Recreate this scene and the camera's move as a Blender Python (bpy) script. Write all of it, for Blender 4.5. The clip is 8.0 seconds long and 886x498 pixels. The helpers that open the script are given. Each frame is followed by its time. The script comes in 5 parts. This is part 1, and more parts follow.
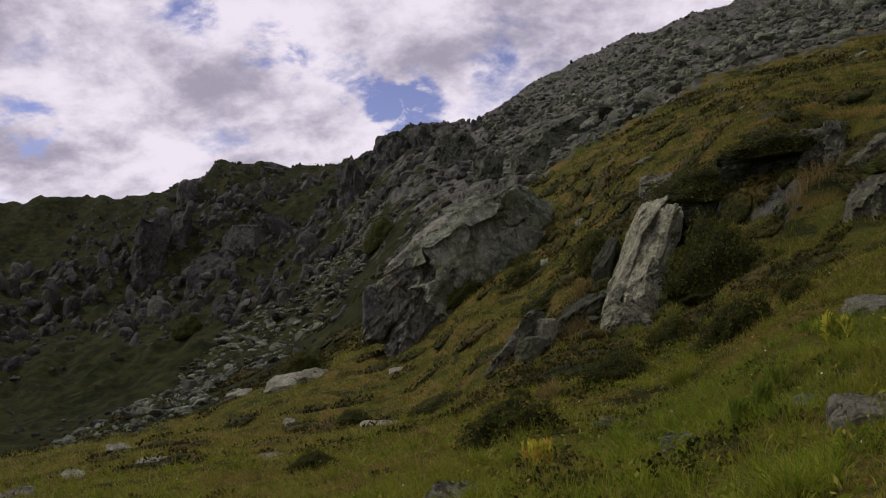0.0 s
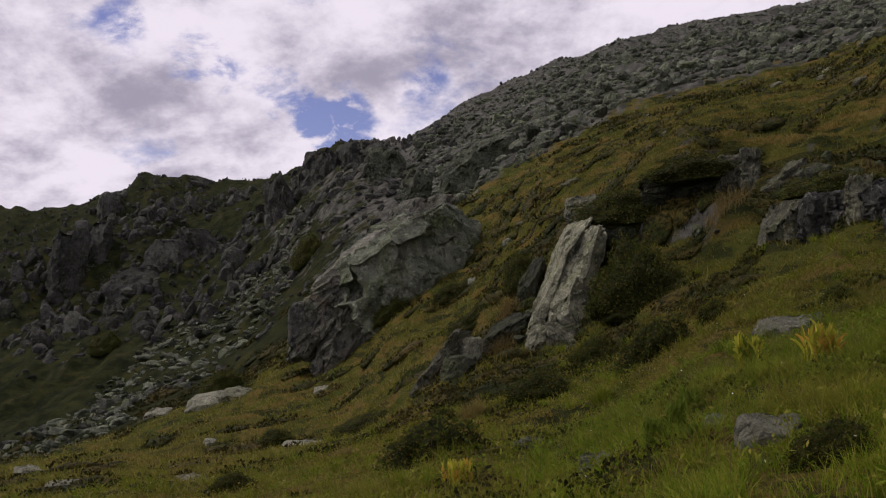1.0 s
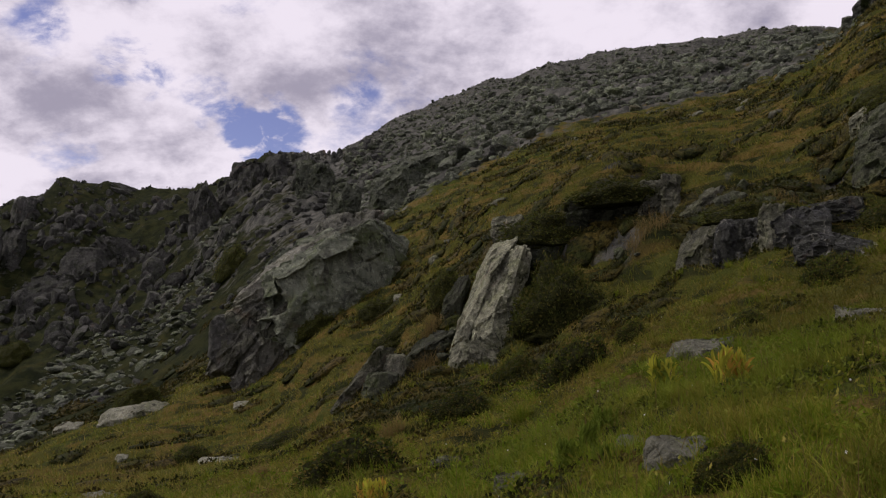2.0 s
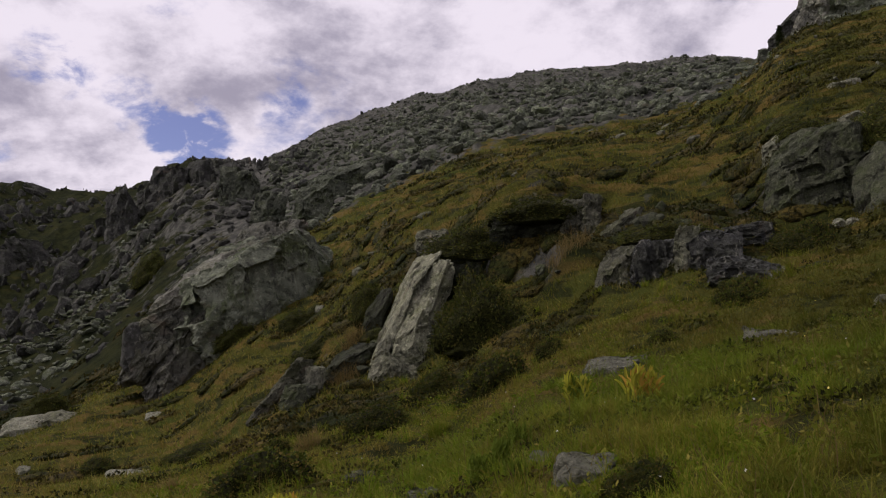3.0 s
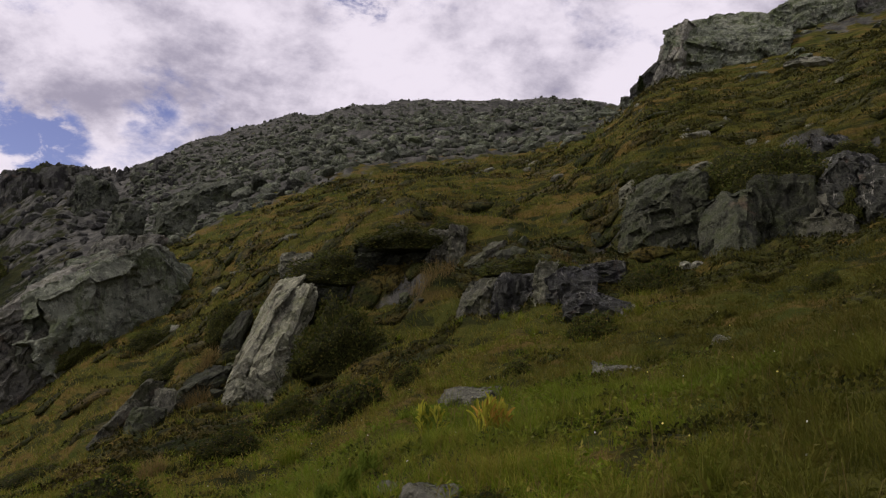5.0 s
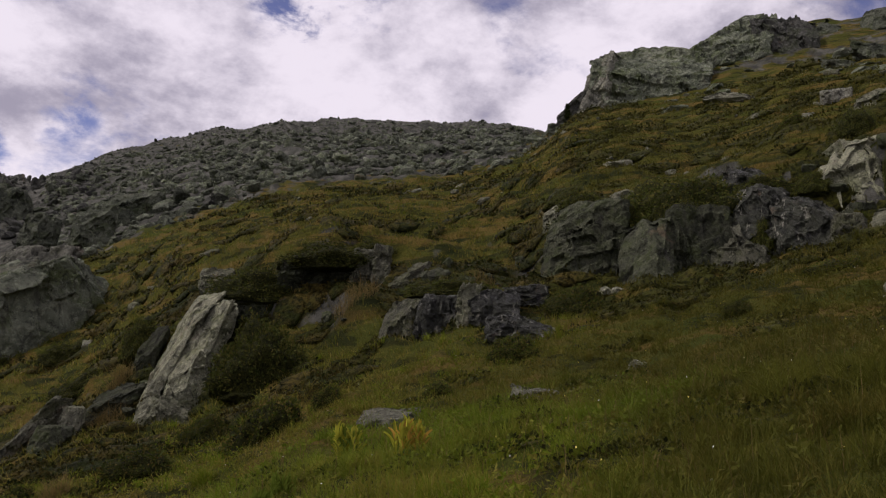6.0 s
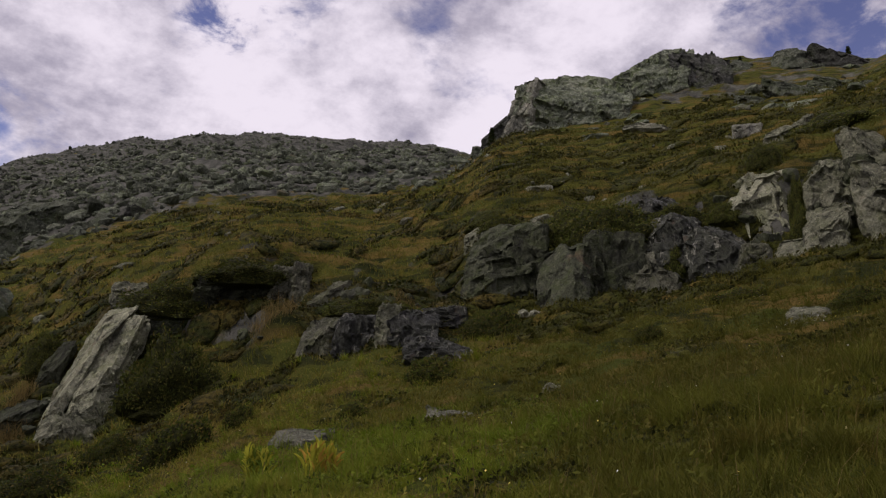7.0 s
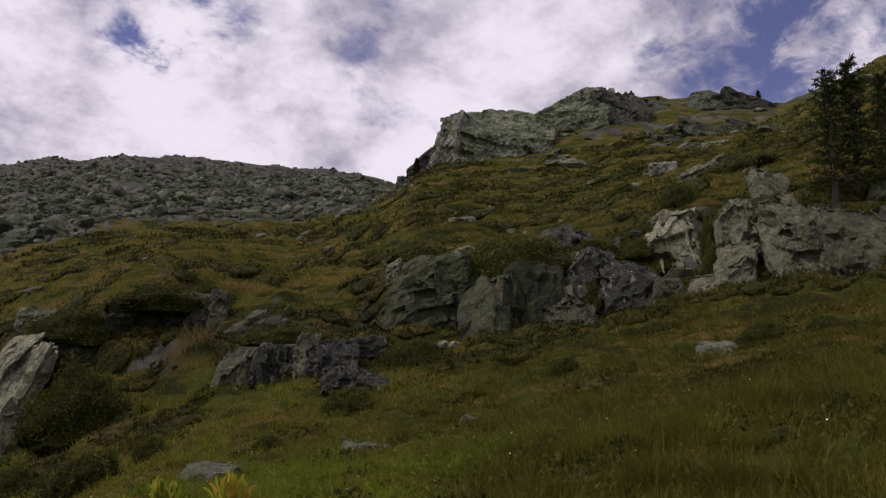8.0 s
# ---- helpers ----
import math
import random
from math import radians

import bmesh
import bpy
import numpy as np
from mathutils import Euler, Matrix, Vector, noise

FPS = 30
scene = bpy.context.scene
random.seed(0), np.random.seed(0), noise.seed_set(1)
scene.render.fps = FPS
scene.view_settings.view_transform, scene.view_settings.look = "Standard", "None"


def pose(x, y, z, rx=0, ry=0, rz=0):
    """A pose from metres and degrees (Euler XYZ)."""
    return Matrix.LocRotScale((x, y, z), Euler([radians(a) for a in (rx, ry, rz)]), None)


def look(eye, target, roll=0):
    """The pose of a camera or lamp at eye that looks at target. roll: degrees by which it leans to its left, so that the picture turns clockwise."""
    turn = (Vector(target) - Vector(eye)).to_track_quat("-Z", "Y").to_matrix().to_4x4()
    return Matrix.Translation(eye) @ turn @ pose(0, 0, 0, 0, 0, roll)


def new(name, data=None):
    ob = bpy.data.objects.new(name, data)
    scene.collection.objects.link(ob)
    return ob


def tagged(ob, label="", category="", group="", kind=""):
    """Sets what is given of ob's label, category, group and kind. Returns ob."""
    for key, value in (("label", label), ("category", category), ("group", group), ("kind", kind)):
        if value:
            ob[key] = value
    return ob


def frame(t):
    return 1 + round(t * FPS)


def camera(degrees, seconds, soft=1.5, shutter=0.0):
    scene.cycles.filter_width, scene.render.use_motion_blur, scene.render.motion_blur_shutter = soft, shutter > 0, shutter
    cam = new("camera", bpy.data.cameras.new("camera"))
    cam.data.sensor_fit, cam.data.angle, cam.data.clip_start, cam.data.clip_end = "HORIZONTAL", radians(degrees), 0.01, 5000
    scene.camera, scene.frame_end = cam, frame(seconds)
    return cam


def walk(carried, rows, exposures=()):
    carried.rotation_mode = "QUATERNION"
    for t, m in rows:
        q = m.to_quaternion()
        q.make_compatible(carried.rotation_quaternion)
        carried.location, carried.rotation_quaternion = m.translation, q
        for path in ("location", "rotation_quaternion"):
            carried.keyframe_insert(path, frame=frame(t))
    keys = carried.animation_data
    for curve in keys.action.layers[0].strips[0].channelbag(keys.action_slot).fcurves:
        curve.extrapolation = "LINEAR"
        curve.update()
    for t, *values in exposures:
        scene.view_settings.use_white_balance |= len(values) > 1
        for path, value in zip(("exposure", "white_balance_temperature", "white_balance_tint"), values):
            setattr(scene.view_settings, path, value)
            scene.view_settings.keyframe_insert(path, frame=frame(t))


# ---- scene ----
# camera: eye 1.5 m over the path's turf, one slow pan to the right
cam = camera(55.29, 8.0, soft=1.2)
EYE = 1.5
ROWS = [
    (0.0, 0.000, 0.000, 0.000, 94.01, 2.99, 0.21),
    (0.5, 0.046, 0.007, 0.017, 94.61, 2.76, -2.63),
    (1.0, 0.081, 0.012, 0.017, 94.98, 2.63, -4.64),
    (1.5, 0.120, 0.005, 0.029, 95.45, 2.14, -6.96),
    (3.0, 0.244, 0.044, 0.041, 96.69, 0.55, -14.84),
    (3.5, 0.262, 0.017, 0.050, 97.08, -0.02, -16.90),
    (4.0, 0.282, 0.025, 0.055, 97.47, -0.42, -18.89),
    (4.5, 0.298, -0.001, 0.061, 97.91, -0.70, -21.55),
    (6.0, 0.389, -0.013, 0.076, 100.00, -1.75, -29.24),
    (6.5, 0.411, -0.041, 0.086, 100.79, -2.00, -32.29),
    (7.0, 0.441, -0.062, 0.100, 101.52, -2.24, -34.66),
    (7.5, 0.445, -0.113, 0.111, 102.52, -2.10, -36.93),
    (8.0, 0.453, -0.181, 0.128, 103.70, -2.13, -39.91),
]
walk(cam, [(t, pose(x, y, EYE + z, rx, ry, rz)) for t, x, y, z, rx, ry, rz in ROWS], [(0.0, 0.1, 6500, 17.5), (8.0, 0.1, 6500, 17.5)])

# ---- light: broken cloud, a veiled sun from the left ----
SUN_AZ, SUN_EL = -62.0, 50.0
sun = new("sun", bpy.data.lights.new("sun", "SUN"))
sun.data.energy, sun.data.angle, sun.data.color = 2.1, radians(5), (1.0, 0.95, 0.87)
s_dir = Vector((math.sin(radians(SUN_AZ)) * math.cos(radians(SUN_EL)), math.cos(radians(SUN_AZ)) * math.cos(radians(SUN_EL)), math.sin(radians(SUN_EL))))
sun.matrix_world = look(s_dir * 300, (0, 0, 0))


def bearing(az, el=0.0):
    """Unit vector towards a compass bearing (degrees from +y to +x) and elevation."""
    a, e = radians(az), radians(el)
    return Vector((math.sin(a) * math.cos(e), math.cos(a) * math.cos(e), math.sin(e)))


class Nodes:
    """Short hand for building a node tree."""

    def __init__(self, tree):
        self.t = tree
        tree.nodes.clear()

    def n(self, kind, ins=None):
        nd = self.t.nodes.new(kind)
        for k, v in (ins or {}).items():
            self.put(nd.inputs[k], v)
        return nd

    def put(self, sock, v):
        if isinstance(v, bpy.types.NodeSocket):
            self.t.links.new(v, sock)
        elif isinstance(v, bpy.types.Node):
            self.t.links.new(v.outputs[0], sock)
        else:
            sock.default_value = v

    def math(self, op, a, b=0.0, c=0.0, clamp=False):
        nd = self.n("ShaderNodeMath", {0: a, 1: b, 2: c})
        nd.operation, nd.use_clamp = op, clamp
        return nd.outputs[0]

    def step(self, v, lo, hi, a=0.0, b=1.0):
        nd = self.n("ShaderNodeMapRange", {0: v, 1: lo, 2: hi, 3: a, 4: b})
        nd.interpolation_type = "SMOOTHSTEP"
        return nd.outputs[0]

    def mix(self, f, a, b, blend="MIX"):
        nd = self.n("ShaderNodeMix")
        nd.data_type, nd.blend_type = "RGBA", blend
        self.put(nd.inputs[0], f)
        for i, v in ((6, a), (7, b)):
            self.put(nd.inputs[i], (*v, 1) if isinstance(v, tuple) and len(v) == 3 else v)
        return nd.outputs[2]

    def noise(self, vec, scale, detail=4.0, rough=0.55, warp=0.0):
        nd = self.n("ShaderNodeTexNoise", {"Scale": scale, "Detail": detail, "Roughness": rough, "Distortion": warp})
        if vec is not None:
            self.put(nd.inputs["Vector"], vec)
        return nd.outputs[0]


def sky_world():
    world = bpy.data.worlds.new("sky")
    scene.world = world
    world.use_nodes = True
    w = Nodes(world.node_tree)
    sky = w.n("ShaderNodeTexSky")
    sky.sky_type, sky.sun_disc, sky.altitude = "NISHITA", False, 2000.0
    sky.sun_elevation, sky.sun_rotation = radians(SUN_EL), radians(SUN_AZ)
    blue = w.n("ShaderNodeHueSaturation", {"Hue": 0.53, "Saturation": 0.95, "Value": 0.088, "Color": sky.outputs[0]})
    tc = w.n("ShaderNodeTexCoord")
    d = tc.outputs["Generated"]
    sep = w.n("ShaderNodeSeparateXYZ", {0: d})
    # clouds lie in a sheet overhead: they shrink towards the horizon
    up = w.math("ADD", w.math("ABSOLUTE", sep.outputs[2]), 0.42)
    sheet = w.n("ShaderNodeCombineXYZ", {0: w.math("DIVIDE", sep.outputs[0], up), 1: w.math("DIVIDE", sep.outputs[1], up), 2: 0.3})
    big = w.noise(sheet.outputs[0], 2.8, 10.0, 0.62, 0.0)
    fine = w.noise(sheet.outputs[0], 7.5, 8.0, 0.62, 0.15)
    body = w.math("ADD", w.math("MULTIPLY", big, 0.66), w.math("MULTIPLY", fine, 0.34))
    gaps = 0.0
    for az, el, wide, deep in ((-2.2, 13.6, 3.6, 0.20), (-26.0, 12.3, 2.8, 0.15), (-10.5, 17.0, 3.4, 0.13), (-5.5, 15.8, 2.6, 0.10), (-16.0, 19.7, 2.2, 0.10),
                               (4.0, 17.2, 2.8, 0.09), (20.0, 27.0, 6.0, 0.12), (58.0, 29.5, 9.0, 0.09), (66.0, 26.0, 7.0, 0.09), (17.0, 24.0, 3.5, 0.09)):
        dot = w.n("ShaderNodeVectorMath", {0: d, 1: bearing(az, el)})
        dot.operation = "DOT_PRODUCT"
        gaps = w.math("ADD", gaps, w.step(dot.outputs["Value"], math.cos(radians(wide)), 1.0, 0.0, deep))
    rag = w.step(w.noise(sheet.outputs[0], 11.0, 8.0, 0.65, 0.4), 0.34, 0.64, 0.35, 1.25)
    body = w.math("SUBTRACT", body, w.math("MULTIPLY", gaps, rag))
    cover = w.step(body, 0.325, 0.465)
    # grey bellies and bright crowns
    lit = w.step(w.math("ADD", w.math("MULTIPLY", w.noise(sheet.outputs[0], 3.1, 10.0, 0.62, 0.1), 0.75), w.math("MULTIPLY", fine, 0.25)), 0.39, 0.58)
    shade = w.mix(lit, (0.33, 0.315, 0.39), (0.78, 0.745, 0.81))
    sky_col = w.mix(cover, blue.outputs[0], shade)
    bg = w.n("ShaderNodeBackground", {"Color": sky_col, "Strength": 1.0})
    w.n("ShaderNodeOutputWorld", {"Surface": bg})


sky_world()


# ---- materials ----
def material(name):
    m = bpy.data.materials.new(name)
    m.use_nodes = True
    return m, Nodes(m.node_tree)


def finish(w, color, rough=0.85, bump=None, dist=0.02, strength=1.0, spec=0.25, back=0.0):
    ins = {"Base Color": color, "Roughness": rough, "Specular IOR Level": spec}
    if bump is not None:
        ins["Normal"] = w.n("ShaderNodeBump", {"Height": bump, "Distance": dist, "Strength": strength}).outputs[0]
    sh = w.n("ShaderNodeBsdfPrincipled", ins)
    if back:
        tl = w.n("ShaderNodeBsdfTranslucent", {"Color": color})
        sh = w.n("ShaderNodeMixShader", {0: back, 1: sh.outputs[0], 2: tl.outputs[0]})
    w.n("ShaderNodeOutputMaterial", {"Surface": sh.outputs[0]})


def turf_mat():
    m, w = material("turf")
    pos = w.n("ShaderNodeNewGeometry")
    P, N = pos.outputs["Position"], pos.outputs["Normal"]
    patch = w.noise(P, 0.16, 6.0, 0.6, 0.6)
    fine = w.noise(P, 1.7, 8.0, 0.65)
    blade = w.noise(P, 14.0, 4.0, 0.7)
    green, olive = (0.050, 0.066, 0.010), (0.078, 0.078, 0.013)
    ochre, heath = (0.140, 0.096, 0.026), (0.018, 0.025, 0.007)
    level = w.n("ShaderNodeMapping", {"Vector": P, "Scale": (1.0, 1.0, 4.5)}).outputs[0]
    c = w.mix(w.step(patch, 0.36, 0.58), green, olive)
    c = w.mix(w.step(w.noise(level, 0.20, 7.0, 0.66, 0.5), 0.47, 0.58), c, ochre)
    c = w.mix(w.step(w.noise(level, 0.36, 7.0, 0.66, 0.5), 0.49, 0.58), c, heath)
    c = w.mix(w.math("MULTIPLY", w.step(fine, 0.35, 0.7), 0.55), c, w.mix(0.5, c, (0.10, 0.078, 0.022)))
    c = w.mix(w.step(blade, 0.62, 0.36, 0.0, 0.55), c, (0.02, 0.022, 0.008))
    # dark shrub colour; over the cirque it paints the cloud shadow into the turf
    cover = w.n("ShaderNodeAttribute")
    cover.attribute_name = "heath_shade"
    shrub_shade = w.math("MULTIPLY", cover.outputs["Fac"], w.step(w.noise(P, 0.12, 7.0, 0.65, 0.3), 0.30, 0.52, 0.75, 1.0))
    c = w.mix(shrub_shade, c, w.mix(w.step(w.noise(P, 0.35, 7.0, 0.7), 0.4, 0.62), (0.008, 0.011, 0.004), (0.024, 0.027, 0.009)))
    # bare rock where the ground is stony or steep
    mask = w.n("ShaderNodeAttribute")
    mask.attribute_name = "stony"
    stony = mask.outputs["Fac"]
    rock = w.mix(w.step(w.noise(P, 0.5, 9.0, 0.7), 0.35, 0.68), (0.035, 0.036, 0.031), (0.12, 0.118, 0.10))
    steep = w.n("ShaderNodeSeparateXYZ", {0: N}).outputs[2]
    bare = w.math("ADD", w.math("ADD", w.math("MULTIPLY", stony, 0.75), w.step(steep, 0.86, 0.5, 0.0, 0.35)), w.math("MULTIPLY", w.math("SUBTRACT", w.noise(P, 0.28, 8.0, 0.68), 0.5), 1.7))
    c = w.mix(w.step(bare, 0.42, 0.6), c, rock)
    finish(w, c, 0.95, w.math("ADD", fine, w.math("MULTIPLY", blade, 0.5)), 0.22, 1.0, 0.03)
    return m


def rock_mat(name, dark, pale, lichen, amount, scale=1.0, wet=False, spread=0.28):
    m, w = material(name)
    P = w.n("ShaderNodeNewGeometry").outputs["Position"]
    big = w.noise(P, 0.55 * scale, 8.0, 0.65, 0.4)
    grain = w.noise(P, 9.0 * scale, 8.0, 0.72)
    mid = w.noise(P, 2.6 * scale, 9.0, 0.72)
    c = w.mix(w.step(big, 0.30, 0.68), dark, pale)
    c = w.mix(w.step(mid, 0.40, 0.66, 0.0, 0.7), c, w.mix(0.6, c, tuple(min(1.0, v * 1.55) for v in pale)))
    c = w.mix(w.math("MULTIPLY", w.step(w.noise(P, 1.3 * scale, 9.0, 0.72, 0.6), 0.46, 0.62), amount), c, lichen)
    c = w.mix(w.step(w.noise(P, 5.0 * scale, 9.0, 0.78, 0.2), 0.53, 0.60, 0.0, 0.55), c, tuple(min(1.0, v * 1.9) for v in pale))
    c = w.mix(w.step(w.noise(P, 3.6 * scale, 9.0, 0.78, 0.4), 0.47, 0.38, 0.0, 0.75), c, (0.022, 0.023, 0.018))
    c = w.mix(w.step(grain, 0.44, 0.32, 0.0, 0.7), c, (0.022, 0.022, 0.019))
    # dark run-off streaks, long in height
    run = w.n("ShaderNodeMapping", {"Vector": P, "Scale": (2.2 * scale, 2.2 * scale, 0.35 * scale)})
    c = w.mix(w.step(w.noise(run.outputs[0], 1.0, 6.0, 0.65, 0.3), 0.54, 0.68, 0.0, 0.92 if wet else 0.6), c, (0.012, 0.012, 0.012) if wet else (0.04, 0.039, 0.034))
    if wet:
        pale_run = w.n("ShaderNodeMapping", {"Vector": P, "Scale": (3.0, 3.0, 0.8), "Location": (3.0, 1.0, 0.0)})
        c = w.mix(w.step(w.noise(pale_run.outputs[0], 1.0, 8.0, 0.7, 0.4), 0.58, 0.63, 0.0, 0.85), c, (0.23, 0.225, 0.18))
    c = w.mix(w.step(w.noise(P, 0.8 * scale, 6.0, 0.6, 0.8), 0.61, 0.74, 0.0, 0.35), c, (0.20, 0.13, 0.085))
    # joints: long warped creases, and finer ones across them
    stretch = w.n("ShaderNodeMapping", {"Vector": P, "Scale": (1.0, 1.0, 0.38), "Rotation": (0.45, 0.3, 0.4)})
    j1 = w.math("ABSOLUTE", w.math("SUBTRACT", w.noise(stretch.outputs[0], 1.1 * scale, 3.0, 0.5, 0.3), 0.5))
    j2 = w.math("ABSOLUTE", w.math("SUBTRACT", w.noise(P, 2.4 * scale, 4.0, 0.55, 0.2), 0.5))
    ck = w.math("MULTIPLY", w.step(j1, 0.0, 0.016, w.step(big, 0.35, 0.6, 0.0, 0.9), 1.0), w.step(j2, 0.0, 0.010, 0.75, 1.0))
    c = w.mix(ck, w.mix(0.75, c, (0.012, 0.012, 0.011)), c)
    isl = w.n("ShaderNodeNewGeometry").outputs["Random Per Island"]
    c = w.n("ShaderNodeHueSaturation", {"Value": w.step(isl, 0.0, 1.0, 1 - spread, 1 + 1.2 * spread), "Color": c}).outputs[0]
    relief = w.math("ADD", w.math("MULTIPLY", ck, 0.3), w.math("ADD", w.math("MULTIPLY", grain, 0.5), mid))
    r = w.step(w.noise(P, 2.2, 5.0, 0.6), 0.42, 0.6, 0.45, 0.85) if wet else 0.9
    finish(w, c, r, relief, 0.24 / scale, 1.0, 0.3 if wet else 0.12)
    return m


TURF = turf_mat()
GRANITE = rock_mat("granite", (0.042, 0.044, 0.030), (0.140, 0.139, 0.098), (0.085, 0.094, 0.038), 0.6)
PALE = rock_mat("pale_granite", (0.092, 0.096, 0.064), (0.225, 0.224, 0.155), (0.135, 0.146, 0.072), 0.65)
DARK = rock_mat("dark_granite", (0.018, 0.021, 0.012), (0.062, 0.066, 0.042), (0.044, 0.054, 0.020), 0.8)
MID = rock_mat("grey_granite", (0.075, 0.078, 0.056), (0.185, 0.182, 0.135), (0.11, 0.12, 0.06), 0.5, 2.0)
WET = rock_mat("wet_granite", (0.006, 0.007, 0.005), (0.036, 0.038, 0.026), (0.03, 0.034, 0.018), 0.5, 1.3, True)
FAR = rock_mat("scarp_rock", (0.038, 0.046, 0.031), (0.140, 0.151, 0.108), (0.066, 0.084, 0.030), 0.75, 0.35, spread=0.42)


# ---- noise and mesh helpers ----
rng = np.random.default_rng(7)
PERM = rng.permutation(256)
PERM = np.concatenate([PERM, PERM, PERM])
GRAD = rng.normal(size=(256, 3))
GRAD /= np.linalg.norm(GRAD, axis=1)[:, None]


def perlin(p):
    """Gradient noise at the rows of p, about -0.7 to 0.7."""
    i = np.floor(p).astype(int)
    f = p - i
    i &= 255
    u = f * f * f * (f * (f * 6 - 15) + 10)
    out = 0.0
    for dx in (0, 1):
        wx = u[:, 0] if dx else 1 - u[:, 0]
        for dy in (0, 1):
            wy = u[:, 1] if dy else 1 - u[:, 1]
            for dz in (0, 1):
                wz = u[:, 2] if dz else 1 - u[:, 2]
                h = PERM[PERM[PERM[(i[:, 0] + dx) & 255] + ((i[:, 1] + dy) & 255)] + ((i[:, 2] + dz) & 255)]
                g = GRAD[h]
                out = out + wx * wy * wz * (g[:, 0] * (f[:, 0] - dx) + g[:, 1] * (f[:, 1] - dy) + g[:, 2] * (f[:, 2] - dz))
    return out


def fbm(p, octaves=4, gain=0.5):
    total, amp = 0.0, 1.0
    for k in range(octaves):
        total = total + amp * perlin(p * 2.0 ** k + 17.3 * k)
        amp *= gain
    return total


def ridged(p, octaves=4, gain=0.5):
    total, amp = 0.0, 1.0
    for k in range(octaves):
        total = total + amp * (0.5 - 2.0 * np.abs(perlin(p * 2.0 ** k + 9.1 * k)))
        amp *= gain
    return total


def mesh_of(name, verts, faces, mat, smooth=False):
    """A mesh from arrays: verts (n, 3), faces (m, 3) or (m, 4)."""
    me = bpy.data.meshes.new(name)
    verts, faces = np.asarray(verts, np.float32), np.asarray(faces, np.int32)
    k = faces.shape[1]
    me.vertices.add(len(verts))
    me.vertices.foreach_set("co", verts.ravel())
    me.loops.add(faces.size)
    me.loops.foreach_set("vertex_index", faces.ravel())
    me.polygons.add(len(faces))
    me.polygons.foreach_set("loop_start", np.arange(len(faces), dtype=np.int32) * k)
    me.polygons.foreach_set("use_smooth", np.full(len(faces), smooth))
    me.update(calc_edges=True)
    me.materials.append(mat)
    return me


def smooth01(x, lo, hi):
    t = np.clip((x - lo) / (hi - lo), 0, 1)
    return t * t * (3 - 2 * t)


# ---- the ground: hill sections along bearings from the path, (distance, angle above the eye) ----
SECTIONS = {}


def section(az, slope, flat, *stations):
    """One bearing: an even slope from the path's turf out to flat metres, then stations (distance, degrees)."""
    r = [0.0, flat * 0.5, flat] + [s[0] for s in stations]
    z = [-EYE, -EYE + slope * flat * 0.5, -EYE + slope * flat] + [s[0] * math.tan(radians(s[1])) for s in stations]
    SECTIONS[az] = (np.array(r), np.array(z) + EYE)


section(-180, 0.02, 40, (400, 1.0))
section(-110, -0.10, 60, (420, -4.0))
section(-60, -0.13, 60, (120, -9), (300, -3), (400, 5))
section(-32, -0.115, 60, (80, -9), (125, -8.5), (190, -5), (250, 0), (300, 4.5), (335, 7.8), (420, 4))
section(-25, -0.105, 60, (75, -8.3), (120, -8), (180, -5), (240, -0.5), (290, 4), (330, 8), (420, 5))
section(-18, -0.10, 55, (70, -6.3), (90, -7), (150, -4.5), (210, -0.5), (250, 2), (265, 5), (320, 8.6), (420, 5))
section(-14, -0.10, 48, (74, -5.2), (90, -5.6), (150, -3), (210, 1.0), (250, 4.5), (315, 10.4), (420, 6))
section(-10, -0.10, 40, (80, -4.0), (95, -4.3), (150, -1.5), (200, 1.5), (250, 5.5), (310, 9.9), (400, 7))
section(-2, -0.08, 40, (60, -3.3), (80, -0.3), (100, 2.2), (130, 4.2), (170, 6.8), (230, 10.9), (270, 12.1), (350, 9))
section(2.3, -0.06, 30, (45, -2.2), (60, 0.8), (80, 3.4), (100, 5.2), (130, 6.8), (170, 9.0), (225, 11.4), (260, 12.3), (350, 10))
section(6, -0.05, 25, (35, -3.2), (50, 0.5), (65, 3), (80, 5), (100, 7), (140, 9.2), (190, 11.8), (240, 14.0), (320, 12))
section(14, -0.03, 18, (28, -3), (33, -1.6), (36, 0.6), (41, 5.5), (48, 7.2), (75, 10), (110, 12), (160, 14.2), (220, 16.3), (250, 16.9), (320, 14))
section(22, 0.035, 18, (26, -0.2), (32, 2.6), (36, 5.5), (39, 9.2), (47, 11.3), (90, 12.9), (140, 15), (200, 17), (240, 18.1), (320, 15))
section(30, 0.07, 18, (25, 2.8), (30, 4.3), (33, 7.0), (38, 8.6), (48, 11.6), (90, 14.2), (140, 15.6), (200, 17.2), (240, 18.2), (320, 15))
section(35, 0.095, 20, (26, 4.0), (31, 6.2), (35, 8.0), (41, 11.5), (48, 13.4), (90, 15.8), (125, 16.8), (180, 17.1), (240, 17.9), (320, 15))
section(38, 0.105, 20, (26, 4.4), (31, 6.4), (33.5, 7.4), (36.5, 12.2), (47, 15), (75, 17), (118, 18.9), (130, 19.0), (180, 17), (260, 17), (320, 15))
section(42, 0.12, 20, (27, 5.6), (32, 7.2), (33.6, 8.0), (36.5, 12.8), (50, 16), (90, 18.4), (117, 19.3), (128, 21.1), (150, 20.9), (200, 18.5), (320, 15))
section(46, 0.135, 20, (28, 6.9), (32, 8), (33.8, 8.7), (36.5, 13.4), (60, 16.8), (95, 19), (117, 19.8), (128, 21.6), (150, 22.5), (200, 20), (320, 15))
